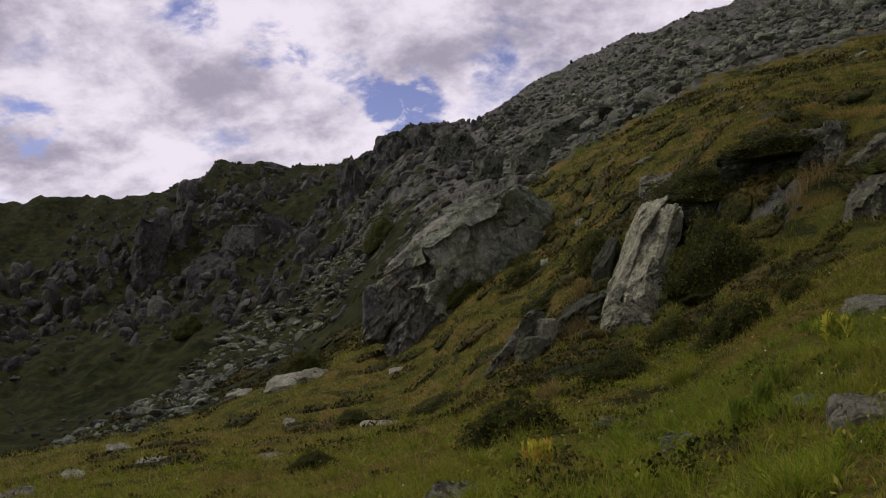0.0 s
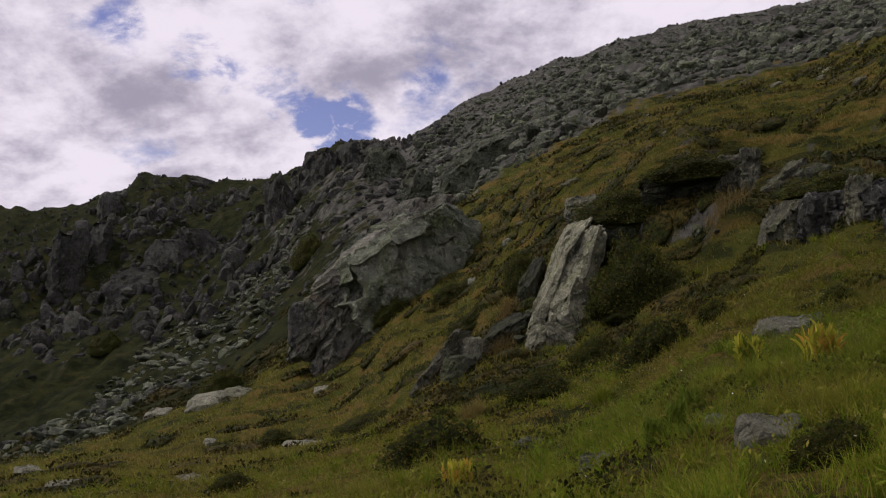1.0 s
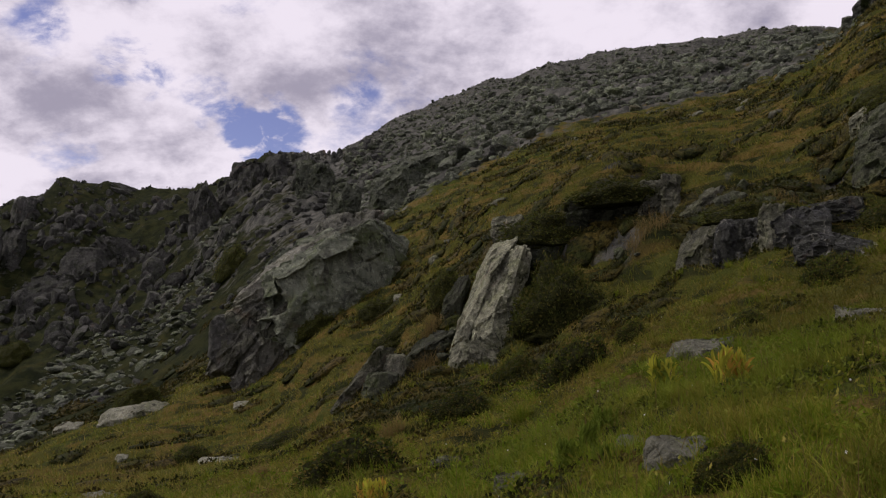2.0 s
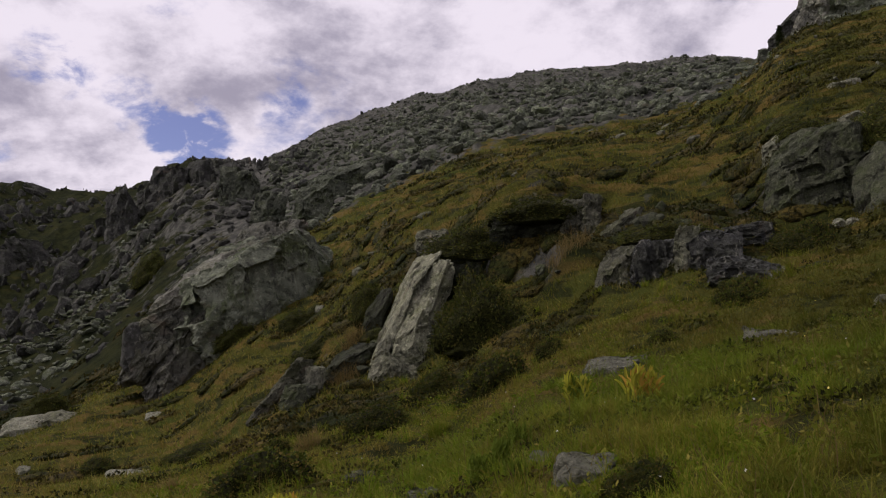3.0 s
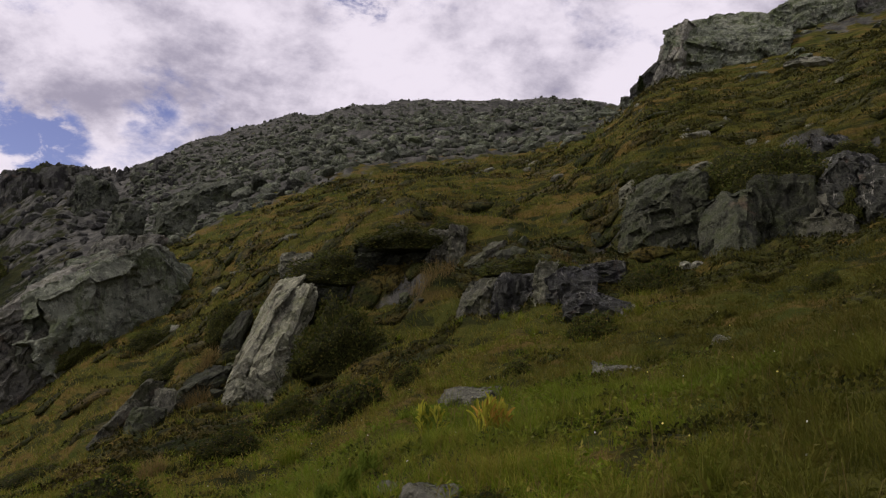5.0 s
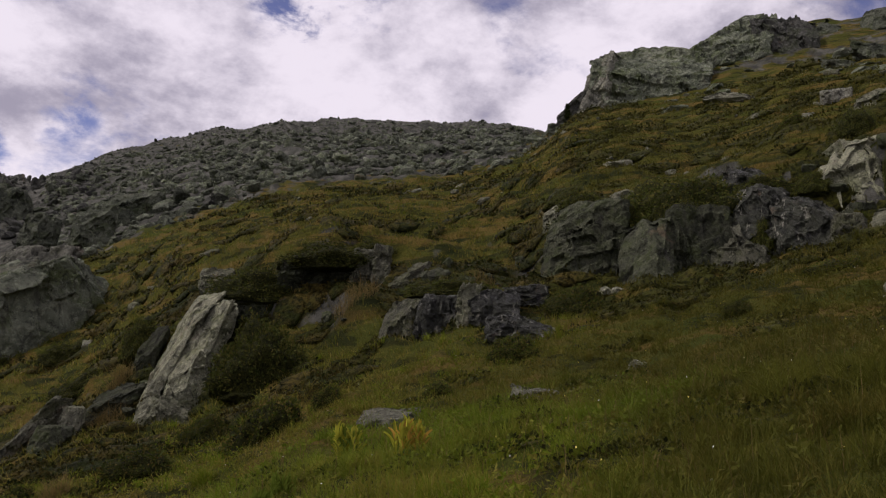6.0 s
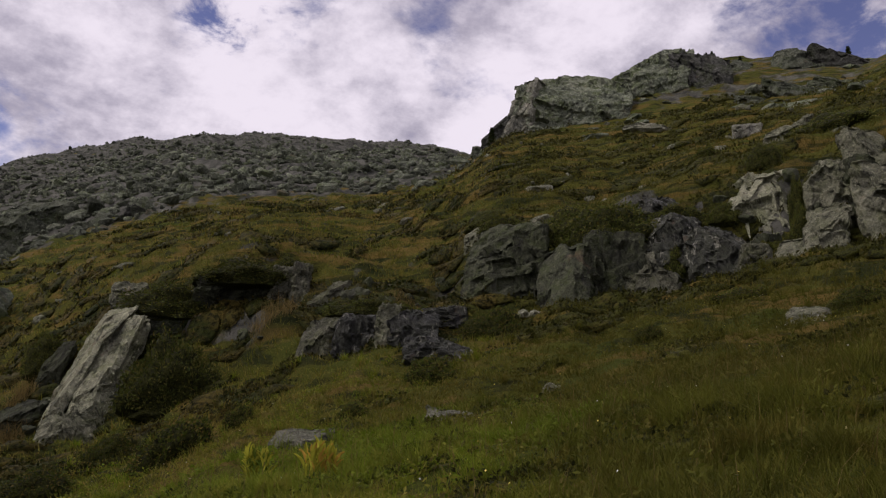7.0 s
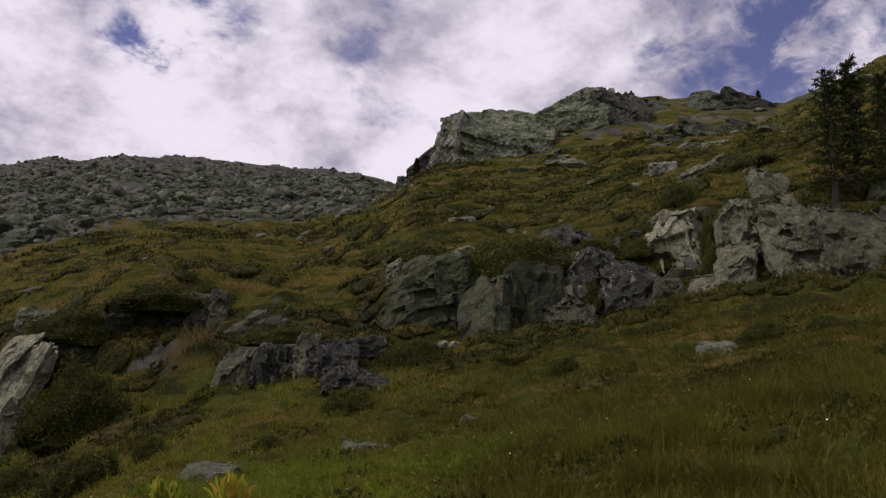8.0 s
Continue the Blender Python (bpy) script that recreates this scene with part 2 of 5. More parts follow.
section(54, 0.17, 20, (28, 8.6), (32, 9.8), (34, 10.3), (36.6, 15.2), (41, 16.8), (60, 18.3), (95, 20.3), (125, 21), (136, 22.6), (155, 23.5), (200, 21), (320, 15))
section(62, 0.20, 22, (28, 10), (32, 11.3), (34, 11.9), (37, 16.8), (47, 18.8), (90, 20.6), (130, 21.7), (145, 22.6), (200, 21), (320, 15))
section(72, 0.22, 22, (28, 11), (33, 13), (36, 16), (40, 19), (60, 21), (120, 25), (200, 23), (320, 16))
section(110, 0.25, 40, (120, 22), (300, 20))
section(180, 0.02, 40, (400, 1.0))

R_GRID = np.concatenate([np.linspace(0.0, 2.0, 5)[:-1], np.geomspace(2.0, 22.0, 130)[:-1], np.geomspace(22.0, 130.0, 280)[:-1], np.geomspace(130.0, 430.0, 130)])
BEARINGS = sorted(SECTIONS)
TABLE = np.array([np.interp(R_GRID, *SECTIONS[a]) for a in BEARINGS])


def blur_rows(a):
    b = np.pad(a, ((0, 0), (3, 3)), mode="edge")
    return sum(w * b[:, i:i + a.shape[1]] for i, w in enumerate((0.05, 0.1, 0.2, 0.3, 0.2, 0.1, 0.05)))


TABLE = blur_rows(TABLE)


def base_height(az, r):
    """Smooth height of the hill at bearing az (degrees) and distance r, by cubic blending between sections."""
    az, r = np.asarray(az, float), np.asarray(r, float)
    K = np.array(BEARINGS, float)
    j = np.clip(np.searchsorted(K, az, side="right") - 1, 0, len(K) - 2)
    ri = np.interp(r, R_GRID, np.arange(len(R_GRID)))
    lo = np.clip(np.floor(ri).astype(int), 0, len(R_GRID) - 2)
    fr = ri - lo

    def val(i):
        i = np.clip(i, 0, len(K) - 1)
        return TABLE[i, lo] * (1 - fr) + TABLE[i, lo + 1] * fr

    t = (az - K[j]) / (K[j + 1] - K[j])
    p0, p1, p2, p3 = val(j - 1), val(j), val(j + 1), val(j + 2)
    k0, k1, k2, k3 = (K[np.clip(j + d, 0, len(K) - 1)] for d in (-1, 0, 1, 2))
    step = k2 - k1
    m1 = np.where(k2 > k0, (p2 - p0) / np.maximum(k2 - k0, 1e-6), 0) * step
    m2 = np.where(k3 > k1, (p3 - p1) / np.maximum(k3 - k1, 1e-6), 0) * step
    lim = 3 * (p2 - p1)
    m1 = np.where(m1 * lim > 0, np.sign(lim) * np.minimum(abs(m1), abs(lim)), 0)
    m2 = np.where(m2 * lim > 0, np.sign(lim) * np.minimum(abs(m2), abs(lim)), 0)
    t2, t3 = t * t, t * t * t
    return (2 * t3 - 3 * t2 + 1) * p1 + (t3 - 2 * t2 + t) * m1 + (3 * t2 - 2 * t3) * p2 + (t3 - t2) * m2


def stony_at(az, r):
    """How stony the ground is, 0 turf to 1 rock: the block field, the far ridges and the scree."""
    far = smooth01(r, 88, 125) * (1 - smooth01(az, 33, 40))
    left = (1 - smooth01(az, 0, 8)) * smooth01(r, 85, 130)
    crag = smooth01(r, 112, 128) * smooth01(az, 38, 41)
    return np.clip(np.maximum(far * smooth01(az, -7, 3), np.maximum(np.maximum(left * 0.24, crag * 0.55), 0.5 * step_at(az, r))), 0, 1)


def step_at(az, r):
    """1 on the broken rock step that runs along the hillside above the meadow."""
    mid = 35.3 + np.clip(14 - az, -2, 12) * 0.12
    return np.exp(-((r - mid) / 2.1) ** 2) * smooth01(az, 6, 11) * (1 - 0.8 * np.exp(-((az - 19.5) / 2.0) ** 2))


def heath_shade_at(az, r):
    """Share of dark dwarf-shrub colour: real cover on the rock step, painted-in shade on the cirque's floor and flanks.
    """
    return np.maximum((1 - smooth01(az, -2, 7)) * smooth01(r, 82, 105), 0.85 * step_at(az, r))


def height(x, y):
    x, y = np.atleast_1d(np.asarray(x, float)), np.atleast_1d(np.asarray(y, float))
    r, az = np.hypot(x, y), np.degrees(np.arctan2(x, y))
    z = base_height(az, r)
    p = np.stack([x, y, np.zeros_like(x)], 1)
    st = stony_at(az, r)
    # small steps along the contour, as grazed turf has
    slope_band = smooth01(r, 22, 34) * (1 - smooth01(r, 95, 130)) * smooth01(az, -3, 10)
    wave = z / 1.5 + 1.6 * fbm(p / 9.0 + 4.4, 2)
    z = z + slope_band * (0.30 + 0.5 * perlin(p / 11.0 + 1.5)) * np.sin(6.283 * wave) * 0.9
    for L, amp in ((0.45, 0.045), (1.1, 0.12), (2.6, 0.28), (6.0, 0.62), (14.0, 1.0), (30.0, 1.6)):
        w = smooth01(r, 2.6 * L, 9.0 * L) if L > 1 else smooth01(r, 0.5, 3.0) * (1 - smooth01(r, 40 * L + 30, 80 * L + 60))
        w = w * (1 - 0.55 * smooth01(r, 60, 110) * (L < 4))
        z = z + amp * w * (perlin(p / L + L) * 1.5 + st * 1.1 * ridged(p / L + 3.3 * L, 2))
    # cushions of turf and dwarf shrub with creases between them
    cush = smooth01(r, 17, 28) * (1 - 0.6 * smooth01(r, 110, 140)) * smooth01(az + r * 0.12, 2, 10)
    warp = p + 0.6 * np.stack([perlin(p / 2.0 + 7.7), perlin(p / 2.0 + 21.0), np.zeros(len(x))], 1)
    z = z + cush * (0.75 * np.abs(perlin(warp / 2.3 + 3.0)) + 0.34 * np.abs(perlin(warp / 0.95 + 6.0))) * (0.7 + 0.006 * r)
    # broken rock ribs in the cirque
    rib = (1 - smooth01(az, -2, 7)) * smooth01(r, 130, 190)
    q = np.stack([x / 16.0, y / 34.0, np.zeros(len(x))], 1)
    z = z + rib * (3.2 * ridged(q + 1.0, 4, 0.55) - 1.0)
    return z


def at(az, r, sink=0.0):
    """The place on the ground at that bearing and distance."""
    x, y = r * math.sin(radians(az)), r * math.cos(radians(az))
    return Vector((x, y, float(height(x, y)[0]) - sink))


def build_ground():
    az = np.concatenate([np.arange(-180, -34, 4.0), np.arange(-34, 76, 0.26), np.arange(76, 180.1, 4.0)])
    A, Rr = np.meshgrid(az, R_GRID, indexing="ij")
    x, y = Rr * np.sin(np.radians(A)), Rr * np.cos(np.radians(A))
    z = height(x.ravel(), y.ravel())
    verts = np.stack([x.ravel(), y.ravel(), z], 1)
    na, nr = A.shape
    i, j = np.meshgrid(np.arange(na - 1), np.arange(nr - 1), indexing="ij")
    a = (i * nr + j).ravel()
    faces = np.stack([a, a + 1, a + nr + 1, a + nr], 1)[:, ::-1]
    me = mesh_of("ground", verts, faces, TURF, True)
    at_ = me.attributes.new("stony", "FLOAT", "POINT")
    at_.data.foreach_set("value", stony_at(A.ravel(), Rr.ravel()).astype(np.float32))
    at_ = me.attributes.new("heath_shade", "FLOAT", "POINT")
    at_.data.foreach_set("value", heath_shade_at(A.ravel(), Rr.ravel()).astype(np.float32))
    return tagged(new("ground", me), "steep alpine hillside of olive grass, heath and grey stone", "hillside", kind="structure")


ground = build_ground()


# ---- leaf and grass materials ----
def leaf_mat(name, cols, back=0.25, rough=0.6, patch=0.0, straw=(0.2, 0.16, 0.06), gap_shade=0.0):
    """Foliage: colour varies from blade to blade and, by patch, over the slope."""
    m, w = material(name)
    g = w.n("ShaderNodeNewGeometry")
    isl = g.outputs["Random Per Island"]
    c = w.mix(w.step(isl, 0.0, 0.6), cols[0], cols[1])
    c = w.mix(w.step(isl, 0.55, 1.0), c, cols[2])
    if patch:
        P = g.outputs["Position"]
        n1 = w.noise(P, 0.30, 6.0, 0.62, 0.5)
        c = w.mix(w.math("MULTIPLY", w.step(n1, 0.47, 0.66), patch), c, straw)
        # darker, duller olive to the right of the near slope and on the bank
        xyz = w.n("ShaderNodeSeparateXYZ", {0: P})
        dull = w.math("MULTIPLY", w.step(xyz.outputs[0], 5.5, 13.0, 0.0, 0.85), w.step(xyz.outputs[1], 14.0, 23.0, 1.0, 0.15))
        bank = w.step(w.math("SUBTRACT", xyz.outputs[0], w.math("MULTIPLY", xyz.outputs[1], 0.8)), -1.0, 1.6, 0.0, 0.85)
        c = w.mix(w.math("MAXIMUM", dull, bank), c, w.mix(0.76, straw, (0.044, 0.062, 0.008)))
        # lush where water seeps out below the ledge
        dx = w.math("DIVIDE", w.math("SUBTRACT", xyz.outputs[0], 6.4), 4.6)
        dy = w.math("DIVIDE", w.math("SUBTRACT", xyz.outputs[1], 12.0), 5.0)
        near = w.math("ADD", w.math("ADD", w.math("MULTIPLY", dx, dx), w.math("MULTIPLY", dy, dy)), w.math("MULTIPLY", w.math("SUBTRACT", w.noise(P, 0.6, 5.0, 0.6), 0.5), 3.0))
        c = w.mix(w.step(near, 1.1, 0.2, 0.0, 0.55), c, (0.135, 0.212, 0.014))
        c = w.mix(w.step(w.noise(P, 0.75, 5.0, 0.6, 0.4), 0.54, 0.68, 0.0, 0.6), c, w.mix(0.65, c, (0.018, 0.022, 0.008)))
        clump = w.noise(P, 2.1, 5.0, 0.62, 0.3)
        c = w.mix(w.step(clump, 0.53, 0.64, 0.0, 0.6), c, w.mix(0.6, c, straw))
        c = w.mix(w.step(clump, 0.45, 0.35, 0.0, 0.5), c, w.mix(0.6, c, (0.016, 0.022, 0.006)))
    tuft = None
    # near black in the bump's hollows: shade between leaves painted into the colour
    if gap_shade:
        tuft = w.noise(g.outputs["Position"], gap_shade, 6.0, 0.7)
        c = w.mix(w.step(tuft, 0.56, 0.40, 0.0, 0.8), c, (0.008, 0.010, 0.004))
    ob = w.n("ShaderNodeObjectInfo").outputs["Random"]
    c = w.n("ShaderNodeHueSaturation", {"Value": w.step(ob, 0.0, 1.0, 0.8, 1.2), "Color": c}).outputs[0]
    finish(w, c, max(rough, 0.6), tuft, 0.15, 1.0, spec=0.04, back=back)
    return m


GRASS = leaf_mat("grass_blade", ((0.105, 0.172, 0.010), (0.180, 0.226, 0.016), (0.290, 0.250, 0.048)), 0.34, 0.6, 0.62, (0.230, 0.170, 0.040))
SLOPE = leaf_mat("slope_grass", ((0.094, 0.122, 0.015), (0.152, 0.160, 0.022), (0.245, 0.190, 0.048)), 0.3, 0.6, 0.55, (0.230, 0.164, 0.046))
STRAW = leaf_mat("straw", ((0.17, 0.12, 0.045), (0.21, 0.155, 0.06), (0.11, 0.10, 0.03)), 0.3)
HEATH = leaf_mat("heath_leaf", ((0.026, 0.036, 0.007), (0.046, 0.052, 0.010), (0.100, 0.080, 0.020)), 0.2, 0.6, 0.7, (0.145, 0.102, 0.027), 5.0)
# solid twig core of the bushes, coloured near black for their inner shade
TWIG_SHADE = leaf_mat("twig_shade", ((0.016, 0.022, 0.005), (0.024, 0.032, 0.006), (0.034, 0.036, 0.008)), 0.1, gap_shade=9.0)
JUNIPER = leaf_mat("juniper_needle", ((0.040, 0.054, 0.011), (0.068, 0.080, 0.015), (0.120, 0.106, 0.026)), 0.15)
ROSE = leaf_mat("alpenrose_leaf", ((0.038, 0.054, 0.009), (0.064, 0.080, 0.012), (0.130, 0.096, 0.026)), 0.2, 0.45)
LARCH = leaf_mat("conifer_needle", ((0.018, 0.028, 0.008), (0.030, 0.042, 0.011), (0.046, 0.050, 0.015)), 0.1)
YELLOW = leaf_mat("yellow_leaf", ((0.24, 0.30, 0.03), (0.42, 0.41, 0.05), (0.50, 0.38, 0.055)), 0.35, 0.5)
AMBER = leaf_mat("amber_leaf", ((0.46, 0.30, 0.05), (0.52, 0.32, 0.06), (0.42, 0.38, 0.06)), 0.35, 0.5)
LIME = leaf_mat("fresh_leaf", ((0.09, 0.15, 0.018), (0.14, 0.19, 0.025), (0.19, 0.20, 0.035)), 0.35, 0.5)


def bark_mat():
    m, w = material("bark")
    P = w.n("ShaderNodeNewGeometry").outputs["Position"]
    n = w.noise(P, 9.0, 6.0, 0.7)
    finish(w, w.mix(n, (0.03, 0.024, 0.018), (0.10, 0.08, 0.062)), 0.9, n, 0.03)
    return m


def petal_mat():
    m, w = material("petal")
    isl = w.n("ShaderNodeNewGeometry").outputs["Random Per Island"]
    finish(w, w.mix(w.step(isl, 0.45, 0.55), (0.6, 0.6, 0.55), (0.55, 0.45, 0.08)), 0.6)
    return m


BARK, PETAL = bark_mat(), petal_mat()
# dark scarp rock; on cirque and ridge its tone also carries their shade
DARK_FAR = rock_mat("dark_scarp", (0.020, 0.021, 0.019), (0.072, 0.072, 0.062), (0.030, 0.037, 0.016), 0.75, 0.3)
PALE_FAR = rock_mat("pale_scarp", (0.080, 0.082, 0.064), (0.185, 0.182, 0.145), (0.11, 0.115, 0.06), 0.5, 0.4)
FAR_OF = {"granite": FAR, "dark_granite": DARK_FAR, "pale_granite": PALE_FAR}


def part(name, me, parent, label=""):
    ob = new(name, me)
    ob.parent = parent
    if label:
        ob["label"] = label
    return ob


def thing(name, place, label, category, group=""):
    ob = new(name)
    ob.location = place
    return tagged(ob, label, category, group)


# ---- rocks ----
def unit(a):
    return a / np.maximum(np.linalg.norm(a, axis=1)[:, None], 1e-9)


ICO = {}


def ico(sub):
    if sub not in ICO:
        bm = bmesh.new()
        bmesh.ops.create_icosphere(bm, subdivisions=sub, radius=1.0)
        bm.verts.ensure_lookup_table()
        ICO[sub] = (np.array([v.co[:] for v in bm.verts]), np.array([[v.index for v in f.verts] for f in bm.faces]))
        bm.free()
    return ICO[sub]


def unit_rock(sub, seed, cuts=11, cells=12, boxy=9.0, rough=1.0):
    """An angular block filling -1 to 1: a box cut by planes, split along joints into offset cells and roughened."""
    g = np.random.default_rng(seed)
    D, F = ico(sub)
    p = D / (np.abs(D) ** boxy).sum(1)[:, None] ** (1 / boxy)
    for _ in range(cuts):
        n = g.normal(size=3) * (1.0, 1.0, 0.9)
        n /= np.linalg.norm(n)
        d = g.uniform(0.62, 1.12)
        p = p - np.maximum(p @ n - d, 0)[:, None] * n
    if cells:
        c = g.normal(size=(cells, 3))
        c *= (g.uniform(0.5, 1.1, cells) / np.linalg.norm(c, axis=1))[:, None]
        q = p + 0.10 * np.stack([perlin(p * 2.3 + seed), perlin(p * 2.3 + seed + 31), perlin(p * 2.3 + seed + 63)], 1)
        dist = np.linalg.norm((q[:, None] - c[None]) * (1, 1, 0.75), axis=2)
        order = np.sort(dist, axis=1)
        gap = order[:, 1] - order[:, 0]
        out = g.uniform(-0.15, 0.09, cells)[dist.argmin(1)]
        p = p * (1 + (out * smooth01(gap, 0.0, 0.035) - 0.05 * np.exp(-(gap / 0.025) ** 2)) * rough)[:, None]
    p = p + D * (rough * (0.09 * fbm(p * 1.4 + seed * 1.7, 3) + 0.045 * ridged(p * 3.6 + seed, 4)))[:, None]
    lo, hi = p.min(0), p.max(0)
    return (p - (lo + hi) / 2) / ((hi - lo) / 2), F


SEED = [100]
JOINTS = {}


def cell_noise(c, seed):
    """A random number for each integer cell."""
    c = c.astype(np.int64)
    h = (c[:, 0] * 73856093) ^ (c[:, 1] * 19349663) ^ (c[:, 2] * 83492791) ^ (seed * 2654435)
    h = (h ^ (h >> 13)) * 1274126177
    return ((h ^ (h >> 16)) & 1023) / 1023.0


def jointed(q, n, turn, gap, seed, depth, most):
    """Sets rock faces back cell by cell along three joint sets and opens the joints between them."""
    mean = float(np.mean(gap))
    v = (q + 0.75 * mean * np.stack([perlin(q / (2.1 * mean) + seed + k) for k in (0.0, 31.0, 63.0)], 1)) @ turn.T / gap
    v[:, 0] += 0.5 * (np.floor(v[:, 2]) % 2)
    v[:, 1] += 0.37 * (np.floor(v[:, 0]) % 2)
    c = np.floor(v)
    f = v - c
    edge = np.min(np.minimum(f, 1 - f) * gap, axis=1) / mean
    u = cell_noise(c, seed)
    crack = np.exp(-(edge / 0.04) ** 2) * smooth01(perlin(q / (1.3 * mean) + seed + 90.0), -0.15, 0.25)
    back = depth * mean * (u ** 1.5 * smooth01(edge, 0.0, 0.07) + 0.35 * crack)
    return q - n * np.minimum(back, most)[:, None]


def carved(sub, wide, depth, full, slip, tip, cuts, gap, seed, rough=1.0):
    """A body of bedrock, wide by depth by full metres about its middle, split along joints. cuts: planes (x, y, z, reach) in half sizes."""
    g = np.random.default_rng(seed)
    D, F = ico(sub)
    k = 9.0
    p = D / (np.abs(D) ** k).sum(1)[:, None] ** (1 / k)
    n = unit(np.sign(p) * np.abs(p) ** 4 + 0.25 * D)
    own = [(*unit(g.normal(size=(1, 3)) * (1, 0.8, 1))[0], g.uniform(0.95, 1.25)) for _ in range(7)]
    for x, y, z, d in list(cuts) + own:
        a = np.array((x, y, z)) / math.sqrt(x * x + y * y + z * z)
        over = np.maximum(p @ a - d, 0)
        p = p - over[:, None] * a
        n = np.where(over[:, None] > 0, a, n)
    q = p * (wide * 0.5, depth * 0.5, full * 0.5)
    n = unit(n)
    turn = JOINTS.setdefault(seed // 1000, np.array(Euler((g.normal(0, 0.3), g.choice((-1, 1)) * g.uniform(0.25, 0.6), g.uniform(-0.7, 0.7))).to_matrix()))
    q = jointed(q, n, turn, np.array(gap), seed, 0.46 * rough, 0.13 * min(wide, full, depth))
    q = jointed(q, n, turn, np.array(gap)[[1, 0, 2]] / 2.9, seed + 5, 0.22 * rough, 0.05 * min(wide, full, depth))
    m = float(np.mean(gap))
    q = q + n * (m * (0.20 * fbm(q / (1.4 * m) + seed, 4) + 0.04 * ridged(q / (0.3 * m) + seed, 2)))[:, None]
    q[:, 0] += q[:, 2] * slip
    q[:, 1] += q[:, 2] * 0.22
    c, t = math.cos(radians(tip)), math.sin(radians(tip))
    return np.stack([q[:, 0] * c + q[:, 2] * t, q[:, 1], q[:, 2] * c - q[:, 0] * t], 1), F


def block(crag, az, r, z0, z1, w, deep, lean, mat, cuts=(), gap=None, sub=0, tip=0.0, sink=0.2, group=0):
    """One body of an outcrop: foot at height z0, top at z1, w metres wide, sheared sideways by lean degrees, turned by tip."""
    near = r < 60
    if near:
        # stand it where its foot meets the turf
        _, k = settle(az, r, z0)
        r, z0, z1, w = r * k, EYE + (z0 - EYE) * k, EYE + (z1 - EYE) * k, w * k
    h = z1 - z0
    use = mat if near else FAR_OF.get(mat.name, mat)
    slip = math.tan(radians(lean))
    wide = max(0.55 * w, w - 0.6 * abs(h * slip)) * 1.2
    depth = max(wide, h) * deep * 1.1
    foot = z0 - (sink + 0.3) * h
    full = (z1 - foot) * 1.05
    SEED[0] += 1
    if gap is None:
        s = min(max(0.30 * max(w, h), 0.45), 5.0)
        gap = (s, s * 1.2, s * 0.7)
    sub = sub or 5
    v, F = carved(sub, wide, depth, full, slip, tip, cuts, gap, group * 1000 + SEED[0])
    a = radians(az)
    ex, ey = np.array((math.cos(a), -math.sin(a), 0)), np.array((math.sin(a), math.cos(a), 0))
    mid = ey * (r + depth * (0.28 if crag is None else 0.36 if near else 0.15 if r < 200 else 0.34)) + np.array((0, 0, foot + full * 0.5))
    world = v[:, :1] * ex + v[:, 1:2] * ey + v[:, 2:] * (0, 0, 1) + mid
    if crag is None:
        base = Vector(mid) - Vector((0, 0, full * 0.5))
        ob = new("boulder", mesh_of("boulder", world - np.array(base), F, use))
        ob.location = base
        return tagged(ob, "pale grey cracked granite block set in the steep turf", "boulder", "pale blocks above the meadow")
    part("block", mesh_of("block", world - np.array(crag.location), F, use), crag)


def crag(az, r, label):
    return thing("rock_outcrop", at(az, r), label, "rock outcrop")


def settle(az, r, z0):
    """Where the sight line to height z0 at distance r meets the ground, near r."""
    rr = r * np.linspace(0.72, 1.4, 120)
    x, y = rr * math.sin(radians(az)), rr * math.cos(radians(az))
    miss = np.abs(height(x, y) - (EYE + (z0 - EYE) * rr / r)) / rr + 0.012 * np.abs(np.log(rr / r))
    k = float(rr[miss.argmin()])
    return at(az, k), k / r


def stone(az, r, z0, w, h, mat):
    SEED[0] += 1
    place, k = settle(az, r, z0)
    w, h = w * k * 1.1, max(h * k, 0.24 * w * k) * 1.5
    tilt = random.uniform(-0.3, 0.3)
    cuts = ((tilt, -0.35, 0.85, 0.55), (-0.7, -0.3, 0.5, 0.85), (0.7, -0.4, 0.5, 0.85))
    v, F = carved(5 if r < 20 else 4, w, w * 0.76, h, 0.1, random.uniform(-7, 7), cuts, (0.5 * w, 0.45 * w, 0.3 * w), 30000 + SEED[0], 0.5)
    a = radians(-az + random.uniform(-18, 18))
    v = np.stack([v[:, 0] * math.cos(a) - v[:, 1] * math.sin(a), v[:, 0] * math.sin(a) + v[:, 1] * math.cos(a), v[:, 2] + h * 0.05], 1)
    ob = new("stone", mesh_of("stone", v, F, mat))
    ob.location = place
    return tagged(ob, "pale flat granite stone lying in the grass" if mat is MID else "grey lichened granite stone lying in the grass", "stone", "stones in the turf")


boulder_crag = crag(3, 80, "huge grey granite boulder with a sloping pale back above the meadow")
block(boulder_crag, 2.70, 68, 3.8, 11.2, 10.6, 0.7, 0, GRANITE, ((-0.50, -0.25, 0.86, 0.66), (0.75, -0.2, 0.6, 1.0), (0.5, -0.86, -0.1, 0.72)), (3.4, 3.0, 4.2), 6, group=1)
block(boulder_crag, -0.6, 69.5, 4.2, 9.5, 8.0, 0.9, 34, PALE, ((-0.55, -0.45, 0.75, 0.75),), (1.6, 2.1, 1.0), 6, group=1)
block(boulder_crag, 2.6, 74, 8.0, 12.7, 6.2, 0.9, 25, PALE, ((-0.45, -0.5, 0.8, 0.7),), (1.4, 1.7, 0.9), group=1)
